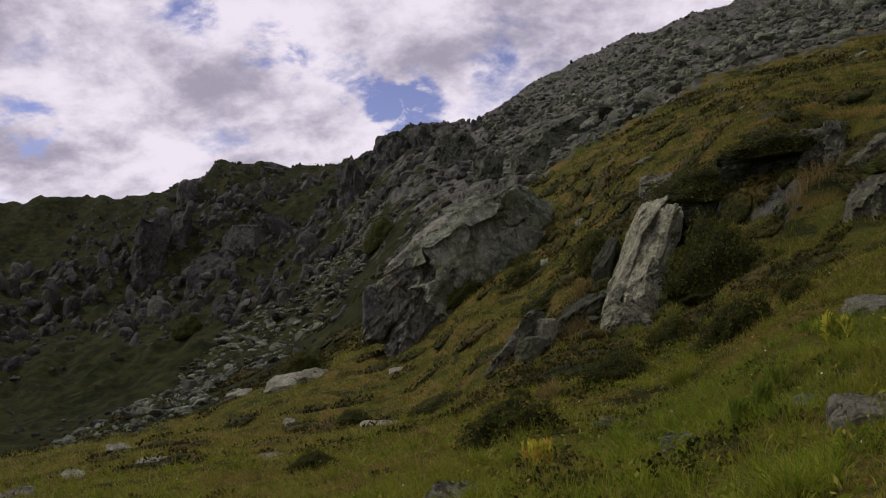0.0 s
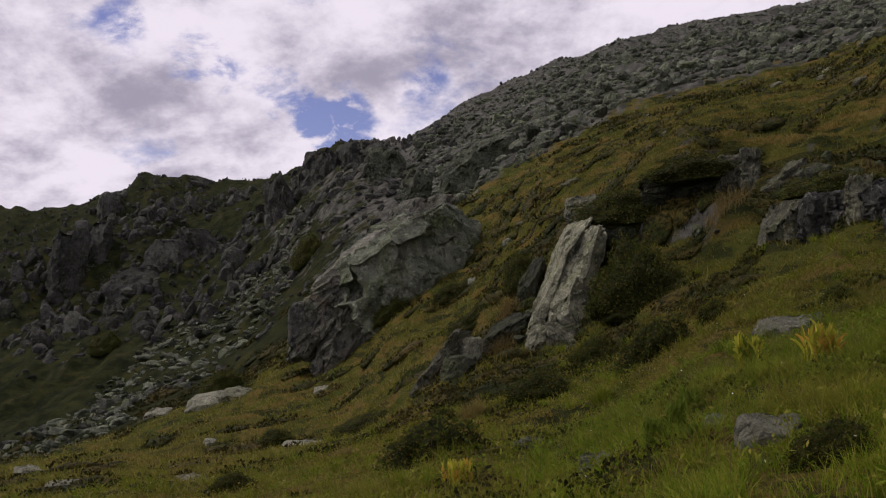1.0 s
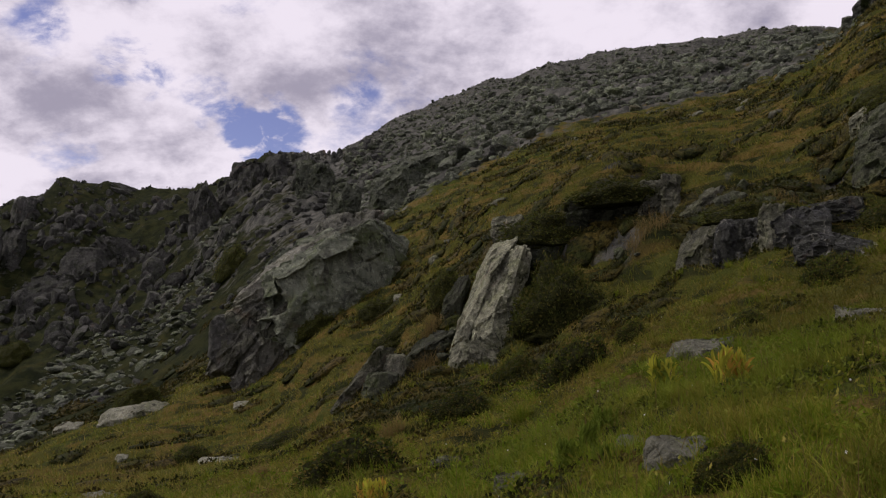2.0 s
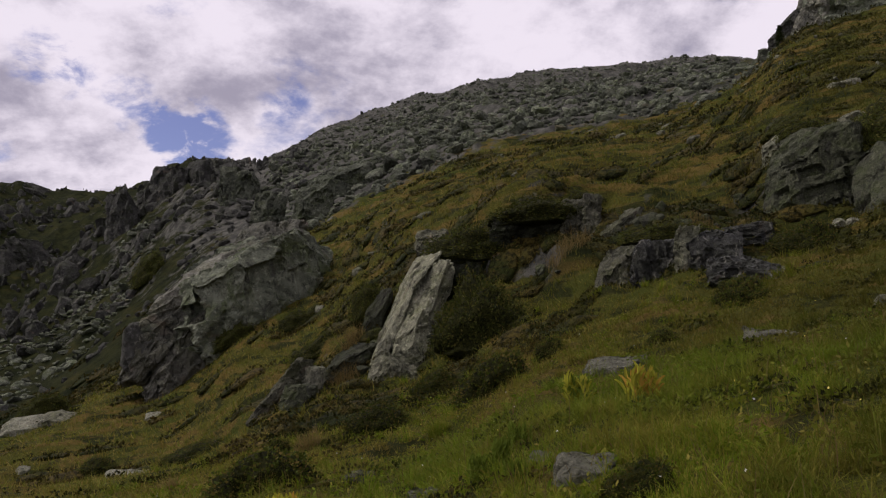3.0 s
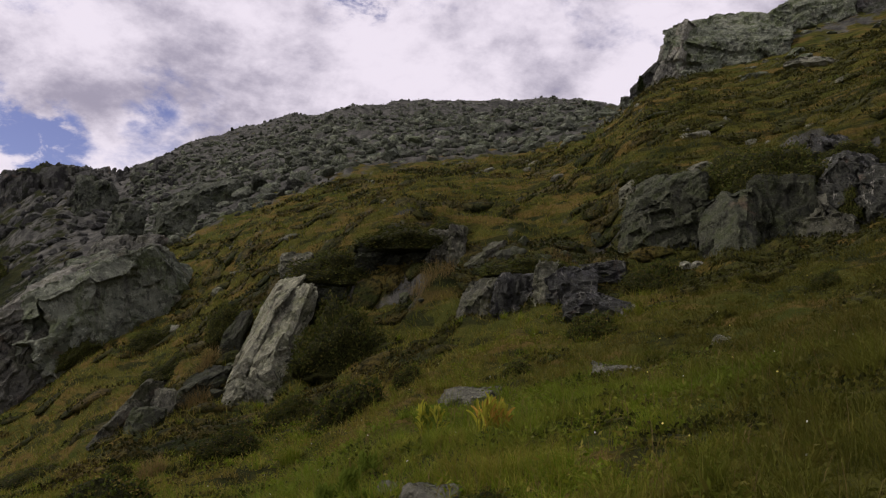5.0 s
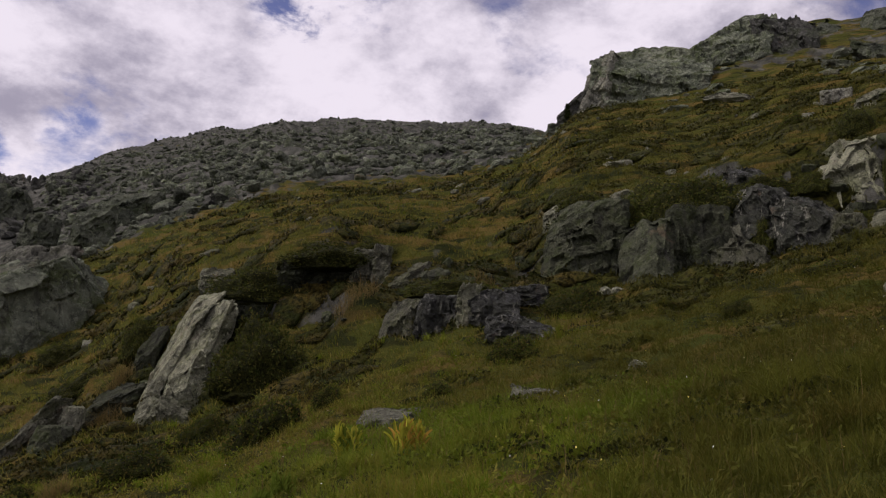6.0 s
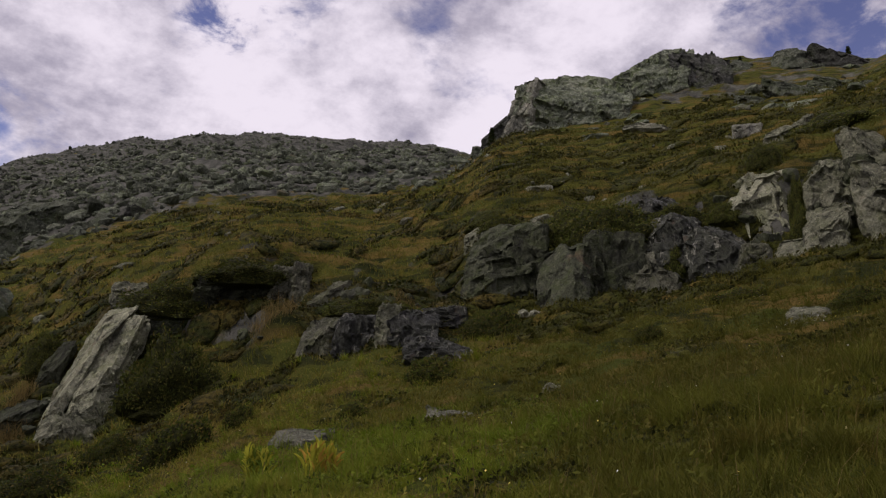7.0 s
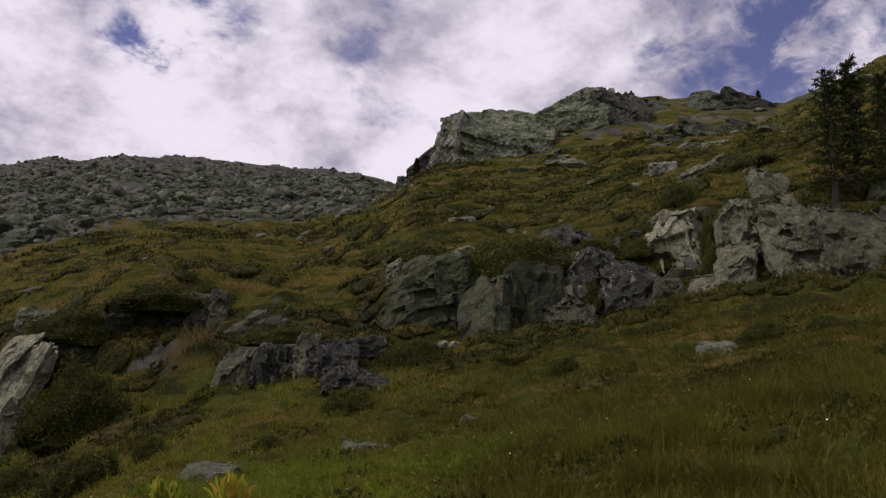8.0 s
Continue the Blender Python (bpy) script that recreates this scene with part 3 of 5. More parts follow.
block(boulder_crag, -2.8, 68, 1.7, 7.1, 4.4, 0.8, 32, PALE, ((-0.5, -0.4, 0.7, 0.8),), (1.4, 1.7, 1.0), group=1)
block(boulder_crag, -1.9, 66.5, 0.0, 4.5, 4.2, 0.8, 18, PALE, ((-0.6, -0.3, 0.7, 0.8),), (1.3, 1.4, 1.6), group=1)
block(boulder_crag, -4.3, 67.5, 1.2, 3.65, 2.8, 0.9, 6, DARK, (), None, 4, group=1)
# cirque and ridge blocks take the dark rock: the shadow is in their colour
left_crag = crag(-14, 238, "fractured buttress in the cirque, darkened with its shade")
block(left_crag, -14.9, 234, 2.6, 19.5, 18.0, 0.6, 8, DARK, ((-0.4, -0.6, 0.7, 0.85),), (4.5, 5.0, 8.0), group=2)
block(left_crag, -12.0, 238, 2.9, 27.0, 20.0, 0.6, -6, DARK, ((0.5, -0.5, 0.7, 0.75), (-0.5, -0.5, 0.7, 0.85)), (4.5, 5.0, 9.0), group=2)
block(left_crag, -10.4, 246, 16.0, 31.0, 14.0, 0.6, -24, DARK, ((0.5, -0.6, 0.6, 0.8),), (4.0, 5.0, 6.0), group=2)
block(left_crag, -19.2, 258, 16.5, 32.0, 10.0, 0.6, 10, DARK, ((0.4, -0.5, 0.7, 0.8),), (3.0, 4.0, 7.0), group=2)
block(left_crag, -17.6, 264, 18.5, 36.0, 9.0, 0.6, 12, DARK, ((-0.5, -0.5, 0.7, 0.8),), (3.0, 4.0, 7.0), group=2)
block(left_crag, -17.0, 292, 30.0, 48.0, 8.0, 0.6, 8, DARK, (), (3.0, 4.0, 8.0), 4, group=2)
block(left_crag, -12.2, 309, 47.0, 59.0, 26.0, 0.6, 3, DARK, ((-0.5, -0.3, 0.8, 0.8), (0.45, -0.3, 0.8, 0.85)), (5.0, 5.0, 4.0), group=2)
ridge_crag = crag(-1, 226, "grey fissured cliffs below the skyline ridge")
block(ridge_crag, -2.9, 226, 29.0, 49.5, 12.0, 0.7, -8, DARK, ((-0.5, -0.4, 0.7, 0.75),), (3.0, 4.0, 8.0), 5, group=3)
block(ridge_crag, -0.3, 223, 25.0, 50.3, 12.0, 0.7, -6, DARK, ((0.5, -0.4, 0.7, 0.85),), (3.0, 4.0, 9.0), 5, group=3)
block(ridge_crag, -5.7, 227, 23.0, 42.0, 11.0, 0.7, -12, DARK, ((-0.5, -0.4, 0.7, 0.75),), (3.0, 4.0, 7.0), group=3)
block(ridge_crag, 1.9, 212, 33.5, 47.0, 12.0, 0.7, -10, GRANITE, ((0.4, -0.5, 0.8, 0.75),), (3.5, 4.0, 5.0), group=3)
block(ridge_crag, 4.3, 190, 30.5, 37.5, 7.0, 0.8, -8, GRANITE, ((0.3, -0.5, 0.8, 0.8),), None, group=3)
knob = crag(12, 34, "pale grey upright rock knob with leaning slabs")
block(knob, 12.0, 34.2, 0.9, 5.4, 2.1, 1.0, 24, PALE, ((-0.75, -0.5, 0.3, 0.85), (0.6, -0.6, 0.1, 0.8), (-0.2, -0.4, 0.9, 0.92)), (1.5, 1.3, 2.8), 6, group=4)
block(knob, 13.5, 33.5, 1.1, 4.9, 2.3, 0.9, 20, PALE, ((0.75, -0.5, 0.35, 0.8), (-0.3, -0.7, 0.5, 0.88)), (0.9, 0.8, 1.5), 6, group=4)
block(knob, 13.2, 33.0, 0.75, 2.5, 1.7, 0.8, 10, PALE, ((0.5, -0.5, 0.7, 0.7), (-0.5, -0.5, 0.7, 0.8)), (0.6, 0.6, 0.9), 6, group=4)
block(knob, 11.3, 33.0, 0.35, 1.35, 1.3, 0.8, 18, PALE, ((-0.4, -0.5, 0.8, 0.55),), (0.45, 0.4, 0.4), tip=-16, group=4)
block(knob, 12.9, 32.7, 0.4, 1.15, 1.3, 0.8, -14, PALE, ((0.4, -0.5, 0.8, 0.55),), (0.4, 0.4, 0.34), tip=14, group=4)
block(knob, 10.6, 35.8, 2.2, 4.0, 1.1, 1.0, 14, DARK, ((-0.5, -0.5, 0.7, 0.7),), (0.5, 0.6, 1.0), group=4)
block(knob, 17.6, 38.6, 4.9, 5.7, 2.6, 0.6, 0, DARK, ((0.4, -0.4, 0.8, 0.8),), (0.8, 0.9, 0.5), group=4)
block(knob, 14.4, 40.3, 6.3, 7.2, 1.4, 1.2, 6, GRANITE, (), None, 4, group=4)
field_crag = crag(12, 115, "grey rock outcrops among the boulder field")
block(field_crag, 26.2, 215, 62.5, 70.5, 17.0, 0.7, 0, DARK, ((-0.3, -0.4, 0.8, 0.8),), (3.0, 3.0, 2.2), group=5)
block(field_crag, 15.7, 112, 23.8, 27.0, 8.0, 0.7, -4, DARK, ((0.4, -0.5, 0.8, 0.8),), (1.2, 1.5, 1.0), group=5)
block(field_crag, 8.3, 130, 25.9, 30.2, 8.0, 0.8, 10, GRANITE, ((-0.5, -0.5, 0.7, 0.75),), (1.6, 1.8, 1.4), group=5)
block(field_crag, 6.3, 118, 21.2, 25.2, 5.0, 0.8, 10, GRANITE, ((-0.5, -0.5, 0.7, 0.75),), None, group=5)
block(field_crag, 11.3, 112, 21.6, 24.1, 4.2, 0.9, 4, GRANITE, ((-0.5, -0.4, 0.8, 0.8),), None, group=5)
block(field_crag, 21.06, 98, 21.0, 23.8, 3.2, 0.9, -6, GRANITE, ((0.5, -0.4, 0.7, 0.75),), None, group=5)
block(field_crag, 1.2, 186, 32.5, 40.0, 8.0, 0.8, 6, GRANITE, (), None, group=5)
block(field_crag, 3.2, 125, 19.8, 24.4, 4.6, 0.9, 10, GRANITE, (), None, group=5)
low_ledge = crag(8, 32, "low slanting rock ledge in the grass slope")
block(low_ledge, 4.6, 32, -0.5, 1.1, 1.5, 0.8, 38, GRANITE, ((0.3, -0.6, 0.7, 0.8),), (0.5, 0.6, 0.8), group=6)
block(low_ledge, 6.5, 32, -0.2, 0.85, 0.8, 0.9, 8, GRANITE, (), None, 4, group=6)
block(low_ledge, 8.9, 33.3, 0.6, 1.7, 1.6, 0.9, 25, DARK, ((-0.5, -0.3, 0.8, 0.7),), None, group=6)
block(low_ledge, 5.6, 31.5, -0.55, 0.25, 1.2, 0.8, 14, DARK, (), None, 4, group=6)
overhang = crag(25, 37, "shaded rock hollow under a turf edge with pale columns")
# dark rock block in place of the hollow's black shadow
block(overhang, 21.2, 38.4, 6.4, 7.7, 3.2, 0.5, 0, DARK, ((0, -0.8, -0.55, 0.75),), (0.5, 0.6, 0.9), group=7)
block(overhang, 24.1, 36.9, 6.3, 7.9, 1.2, 0.8, 5, GRANITE, (), (0.32, 0.4, 0.9), group=7)
block(overhang, 25.3, 36.6, 6.4, 8.05, 0.8, 0.8, 4, GRANITE, (), (0.32, 0.4, 0.9), group=7)
block(overhang, 27.2, 36, 6.2, 7.3, 1.5, 0.8, 20, GRANITE, ((-0.6, -0.4, 0.7, 0.65),), (0.4, 0.5, 0.35), group=7)
wet_ledge = crag(30, 30, "low wet black rock ledge with pale streaks")
block(wet_ledge, 27.1, 30.0, 3.75, 5.0, 1.5, 0.8, 10, GRANITE, ((-0.6, -0.4, 0.7, 0.7),), (0.5, 0.5, 0.6), group=8)
block(wet_ledge, 29.4, 30.3, 3.7, 5.2, 1.5, 0.8, 4, WET, (), (0.30, 0.35, 0.75), group=8)
block(wet_ledge, 31.2, 30.0, 4.1, 5.62, 0.9, 0.8, 12, PALE, ((0.2, -0.6, 0.7, 0.85),), (0.5, 0.5, 1.0), group=8)
block(wet_ledge, 33.1, 30.5, 4.2, 5.55, 1.7, 0.8, 6, WET, ((0.3, -0.6, 0.7, 0.8),), (0.28, 0.35, 0.32), group=8)
block(wet_ledge, 35.2, 31.0, 5.1, 5.75, 1.5, 0.9, 0, WET, (), (0.6, 0.6, 0.22), group=8)
block(wet_ledge, 34.9, 29.6, 3.6, 4.5, 2.0, 0.8, 2, WET, ((0.5, -0.4, 0.7, 0.7),), (0.4, 0.4, 0.28), group=8)
dark_cliff = crag(43, 33, "dark fractured cliff with ledges below a turf dome")
block(dark_cliff, 39.2, 34.2, 7.1, 9.75, 3.0, 0.7, 6, DARK, ((-0.55, -0.4, 0.7, 0.85),), (0.9, 0.8, 0.5), 6, group=9)
block(dark_cliff, 41.2, 33.9, 7.1, 9.4, 1.9, 0.7, 2, DARK, ((0.3, -0.5, 0.7, 0.85),), (0.7, 0.7, 0.5), group=9)
block(dark_cliff, 39.4, 33.3, 6.9, 8.3, 1.6, 0.7, 14, GRANITE, ((-0.3, -0.5, 0.8, 0.6),), (0.6, 0.6, 0.32), group=9)
block(dark_cliff, 40.9, 34.9, 9.5, 10.35, 2.2, 1.0, 0, PALE, ((-0.3, -0.4, 0.8, 0.7),), (1.0, 0.9, 0.3), tip=-8, group=9)
block(dark_cliff, 37.6, 33.8, 8.7, 9.75, 1.6, 1.0, 16, PALE, ((-0.3, -0.4, 0.8, 0.7),), (0.9, 0.8, 0.3), tip=-14, group=9)
block(dark_cliff, 43.6, 32.6, 6.1, 8.7, 2.5, 0.8, 8, DARK, ((-0.5, -0.6, 0.45, 0.68), (0.6, -0.6, 0.4, 0.75)), (1.1, 1.2, 2.0), 6, group=9)
block(dark_cliff, 43.3, 31.8, 5.9, 6.9, 1.7, 0.8, 6, DARK, ((-0.65, -0.5, 0.5, 0.55), (0.6, -0.65, 0.4, 0.6)), (0.7, 0.7, 0.9), group=9)
block(dark_cliff, 46.5, 33.2, 6.4, 9.1, 2.2, 0.7, 0, DARK, (), (0.6, 0.7, 1.3), group=9)
block(dark_cliff, 49.0, 32.9, 6.8, 8.75, 2.2, 0.8, -6, GRANITE, ((0.6, -0.4, 0.6, 0.75), (-0.4, -0.5, 0.7, 0.85)), (1.6, 1.4, 1.7), group=9)
block(dark_cliff, 46.3, 35.6, 8.2, 10.3, 5.0, 0.6, 0, DARK, ((-0.5, -0.3, 0.8, 0.7), (0.5, -0.3, 0.8, 0.7)), (1.0, 1.0, 0.8), group=9)
wet_cliff = crag(50, 35, "dark wet rock step with pale water streaks")
block(wet_cliff, 51.5, 34.2, 7.6, 10.15, 3.2, 0.7, 0, WET, ((0.5, -0.3, 0.8, 0.8),), (0.6, 0.7, 0.45), 6, group=10)
block(wet_cliff, 53.8, 33.3, 7.3, 9.4, 2.8, 0.7, -8, WET, ((0.55, -0.3, 0.75, 0.72),), (0.5, 0.6, 0.4), 6, group=10)
block(wet_cliff, 55.5, 32.2, 7.1, 8.3, 1.2, 0.8, -6, GRANITE, (), (0.5, 0.5, 0.4), group=10)
block(wet_cliff, 49.5, 36.6, 10.4, 11.7, 1.6, 0.8, 0, WET, ((0.3, -0.4, 0.8, 0.7),), (0.8, 0.7, 0.3), group=10)
block(None, 55.8, 34.0, 9.4, 11.75, 2.45, 0.8, 4, PALE, ((-0.6, -0.5, 0.6, 0.92), (0.1, -0.85, 0.45, 0.9)), (2.2, 2.2, 2.4), 6, group=11)
block(None, 60.4, 34.3, 9.8, 12.1, 2.2, 0.8, -4, PALE, ((0.5, -0.5, 0.7, 0.8),), (0.9, 1.0, 1.2), group=12)
block(None, 59.9, 32.7, 8.2, 9.9, 1.6, 0.8, 4, PALE, ((-0.4, -0.5, 0.7, 0.8),), (1.0, 1.0, 0.9), group=13)
block(None, 58.2, 32.2, 7.3, 8.75, 1.8, 0.8, 8, PALE, ((-0.5, -0.5, 0.7, 0.75),), (0.8, 0.8, 0.9), group=14)
block(None, 62.0, 36.6, 12.1, 14.1, 1.7, 0.8, -10, PALE, ((0.5, -0.5, 0.7, 0.75),), (1.1, 1.0, 1.0), group=15)
slab_wall = crag(65, 38, "grey sloping granite wall under conifers")
block(slab_wall, 64.3, 35.3, 9.1, 12.3, 3.4, 0.7, -12, GRANITE, ((0.3, -0.5, 0.8, 0.75),), (1.0, 1.0, 0.6), 6, group=16)
block(slab_wall, 67.4, 35.3, 9.0, 11.7, 2.8, 0.7, -10, GRANITE, ((0.3, -0.6, 0.7, 0.75),), (1.0, 1.0, 0.6), group=16)
block(slab_wall, 61.9, 35.3, 9.9, 12.3, 1.6, 0.7, -4, DARK, (), (0.6, 0.7, 0.8), group=16)
upper_slabs = crag(58, 90, "long pale granite slabs high on the hillside")
for b, q, lo, hi, wide in ((57.0, 96, 36.0, 38.6, 9.0), (59.6, 98, 36.6, 39.6, 10.0), (62.3, 95, 34.4, 37.6, 9.0), (58.6, 104, 41.0, 43.2, 9.0), (61.5, 108, 42.0, 44.6, 10.0), (64.5, 100, 37.0, 40.0, 9.0)):
    block(upper_slabs, b, q, lo, hi, wide, 0.6, -10, GRANITE, ((0.2, -0.6, 0.75, 0.6),), (3.0, 2.4, 0.8), tip=14, group=17)
block(upper_slabs, 57.5, 55, 19.6, 21.4, 2.8, 0.9, 8, PALE, ((-0.5, -0.4, 0.8, 0.7),), (1.2, 1.2, 0.7), group=17)
block(upper_slabs, 54.9, 60, 22.0, 23.0, 1.7, 0.9, 4, PALE, ((0, -0.5, 0.8, 0.7),), None, 4, group=17)
tower_crag = crag(41, 122, "grey rock tower standing on the hill crest")
block(tower_crag, 39.95, 122, 43.0, 53.3, 6.2, 0.9, 8, PALE, ((-0.65, -0.5, 0.5, 0.92), (0.6, -0.6, 0.3, 0.85)), (2.4, 2.4, 5.0), 6, group=18)
block(tower_crag, 43.2, 124, 46.5, 56.0, 15.0, 0.7, 2, GRANITE, ((0.1, -0.7, 0.7, 0.62), (-0.4, -0.2, 0.9, 0.95)), (2.6, 2.4, 1.3), 6, group=18)
block(tower_crag, 37.9, 121, 42.1, 47.1, 4.2, 0.8, 16, DARK, ((-0.6, -0.3, 0.7, 0.7),), (1.2, 1.2, 1.6), group=18)
summit_crag = crag(52, 138, "grey broken crags along the hilltop")
block(summit_crag, 48.5, 133, 54.0, 63.0, 11.5, 0.8, 6, GRANITE, ((-0.5, -0.3, 0.8, 0.72), (0, -0.7, 0.6, 0.75)), (2.8, 2.6, 1.8), 6, group=19)
block(summit_crag, 51.9, 133, 53.3, 61.5, 8.5, 0.8, -3, DARK, ((0.3, -0.6, 0.7, 0.9),), (1.5, 1.6, 4.5), 6, group=19)
block(summit_crag, 55.6, 141, 56.3, 62.5, 10.0, 0.7, -12, GRANITE, ((0.4, -0.5, 0.7, 0.7),), (2.6, 2.4, 1.5), tip=8, group=19)
block(summit_crag, 58.3, 141, 56.8, 64.2, 9.0, 0.8, 5, GRANITE, ((0.4, -0.5, 0.8, 0.7),), (2.4, 2.4, 2.0), group=19)
block(summit_crag, 61.2, 142, 56.3, 63.1, 11.0, 0.8, -10, DARK, ((0.5, -0.4, 0.8, 0.72),), (2.4, 2.4, 1.6), tip=6, group=19)
block(summit_crag, 67.3, 150, 57.3, 67.9, 13.0, 0.8, 5, GRANITE, ((-0.4, -0.4, 0.8, 0.75),), (3.0, 3.0, 2.4), group=19)
stone(48.5, 75, 28.0, 4.0, 0.9, MID)
stone(27.03, 17.5, 1.04, 1.21, 0.45, MID)
stone(25.50, 9.6, 0.20, 0.62, 0.29, MID)
stone(22.61, 9.8, 0.27, 0.32, 0.16, MID)
stone(14.63, 11.3, -0.43, 0.37, 0.23, MID)
stone(36.73, 18.5, 1.72, 1.12, 0.24, MID)
stone(36.86, 28, 3.76, 0.75, 0.35, MID)
stone(41.43, 32, 5.69, 0.54, 0.28, MID)
stone(6.84, 52, 3.93, 0.54, 0.41, MID)
stone(0.14, 12.2, -1.25, 0.83, 0.35, MID)
stone(-12.01, 21, -1.98, 0.85, 0.29, MID)
stone(-19.40, 22, -1.97, 0.86, 0.24, MID)
stone(-23.93, 20, -1.69, 0.48, 0.21, MID)
stone(-27.14, 17, -1.48, 0.64, 0.20, MID)
stone(-4.72, 40, -3.91, 1.94, 0.52, MID)
stone(-3.53, 62, -2.99, 1.15, 0.49, MID)
stone(-10.70, 36, -2.92, 0.48, 0.28, MID)
stone(-10.82, 74, -4.53, 3.55, 1.34, MID)
stone(-8.90, 76, -3.97, 2.85, 0.89, GRANITE)
stone(-13.91, 74, -4.67, 2.08, 0.80, MID)
stone(-21.32, 42, -4.13, 0.96, 0.33, MID)
stone(10.36, 12.8, -0.36, 0.45, 0.16, GRANITE)
stone(58.62, 24, 4.53, 1.01, 0.55, GRANITE)
stone(48.46, 44, 13.82, 0.95, 0.56, MID)
stone(37.94, 62, 19.51, 1.51, 0.90, MID)
stone(41.41, 57, 17.53, 1.98, 0.66, MID)
stone(40.74, 31, 5.55, 0.54, 0.25, MID)
stone(42.93, 20, 2.40, 0.39, 0.21, GRANITE)
stone(38.86, 13, 1.29, 0.17, 0.10, MID)
stone(19.62, 95, 19.94, 1.60, 0.86, MID)


# ---- scree and block fields ----
def strewn(name, label, count, az, r, size, mat, flat, seed, upright=False, sub=1, keep=None):
    """Many loose rocks over a stretch of hillside, joined into one."""
    g = np.random.default_rng(seed)
    kinds = [unit_rock(sub, seed * 10 + k, 12, 0, 8.0, 0.8) for k in range(12)]
    A = g.uniform(*az, count)
    Rr = np.sqrt(g.uniform(r[0] ** 2, r[1] ** 2, count))
    if keep is not None:
        ok = keep(A, Rr, g)
        A, Rr = A[ok], Rr[ok]
    x, y = Rr * np.sin(np.radians(A)), Rr * np.cos(np.radians(A))
    z = height(x, y)
    s = size[0] * np.exp(np.clip(g.normal(0, size[1], len(x)), -1.3, 1.0))
    crest = 320 - 75 * smooth01(A, -12, 6)
    s *= 1 - 0.6 * smooth01(Rr, crest - 45, crest - 8)
    vs, fs, n = [], [], 0
    for i in range(len(x)):
        p, F = kinds[i % 12]
        q = p * s[i] * ((0.5, 0.45, 0.8) if upright else (0.65, 0.5, 0.5 * flat)) * g.uniform(0.7, 1.35, 3)
        t = Euler((g.normal(0, 0.35), g.normal(0, 0.35), g.uniform(0, 6.28))).to_matrix()
        q = q @ np.array(t).T + (x[i], y[i], z[i] + s[i] * 0.05)
        vs.append(q)
        fs.append(F + n)
        n += len(p)
    me = mesh_of(name, np.concatenate(vs), np.concatenate(fs), mat)
    return tagged(new(name, me), label, "rocks", kind="stuff")


def broken(scale, cut):
    """Keeps rocks in patches, so that turf shows between."""
    def keep(A, Rr, g):
        p = np.stack([Rr * np.sin(np.radians(A)), Rr * np.cos(np.radians(A)), np.zeros_like(A)], 1)
        return fbm(p / scale + 5.5, 3) > cut
    return keep


def field_edge(A, Rr, g):
    p = np.stack([Rr * np.sin(np.radians(A)), Rr * np.cos(np.radians(A)), np.zeros_like(A)], 1)
    return (stony_at(A, Rr) + 1.1 * fbm(p / 15.0, 3) + 0.6 * fbm(p / 5.0, 2) > 0.5) & ((A > 2) | (Rr > 160))


def scree_band(A, Rr, g):
    p = np.stack([Rr * np.sin(np.radians(A)), Rr * np.cos(np.radians(A)), np.zeros_like(A)], 1)
    mid = 118 + (A + 20) * 5.0
    return np.abs(Rr - mid) < 34 + 30 * fbm(p / 20.0, 3)


# loose rocks of the cirque side: shade put in through the dark rock colour
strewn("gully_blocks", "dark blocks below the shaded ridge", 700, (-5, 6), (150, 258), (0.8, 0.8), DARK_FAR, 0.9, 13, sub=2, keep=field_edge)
strewn("block_field", "grey granite blocks covering the mountainside", 12500, (3, 38), (92, 258), (0.55, 0.5), FAR, 0.85, 3, sub=1, keep=field_edge)
strewn("large_blocks", "larger pale granite blocks among the block field", 2500, (3, 38), (92, 250), (1.0, 0.5), FAR, 0.8, 4, sub=2, keep=field_edge)
strewn("scree", "grey flat scree slabs spilling down the gully", 3000, (-25, -4), (75, 215), (0.8, 0.5), FAR, 0.5, 5, sub=2, keep=scree_band)
strewn("cirque_rocks", "rocks scattered over the cirque, darkened with its shade", 3200, (-34, 4), (120, 335), (0.8, 0.5), DARK_FAR, 1.0, 6, sub=2, keep=broken(26.0, 0.02))
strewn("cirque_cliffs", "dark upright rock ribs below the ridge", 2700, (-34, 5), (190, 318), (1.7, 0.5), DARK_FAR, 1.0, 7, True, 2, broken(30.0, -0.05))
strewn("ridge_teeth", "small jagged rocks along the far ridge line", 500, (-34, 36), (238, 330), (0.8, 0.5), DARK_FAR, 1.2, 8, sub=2)
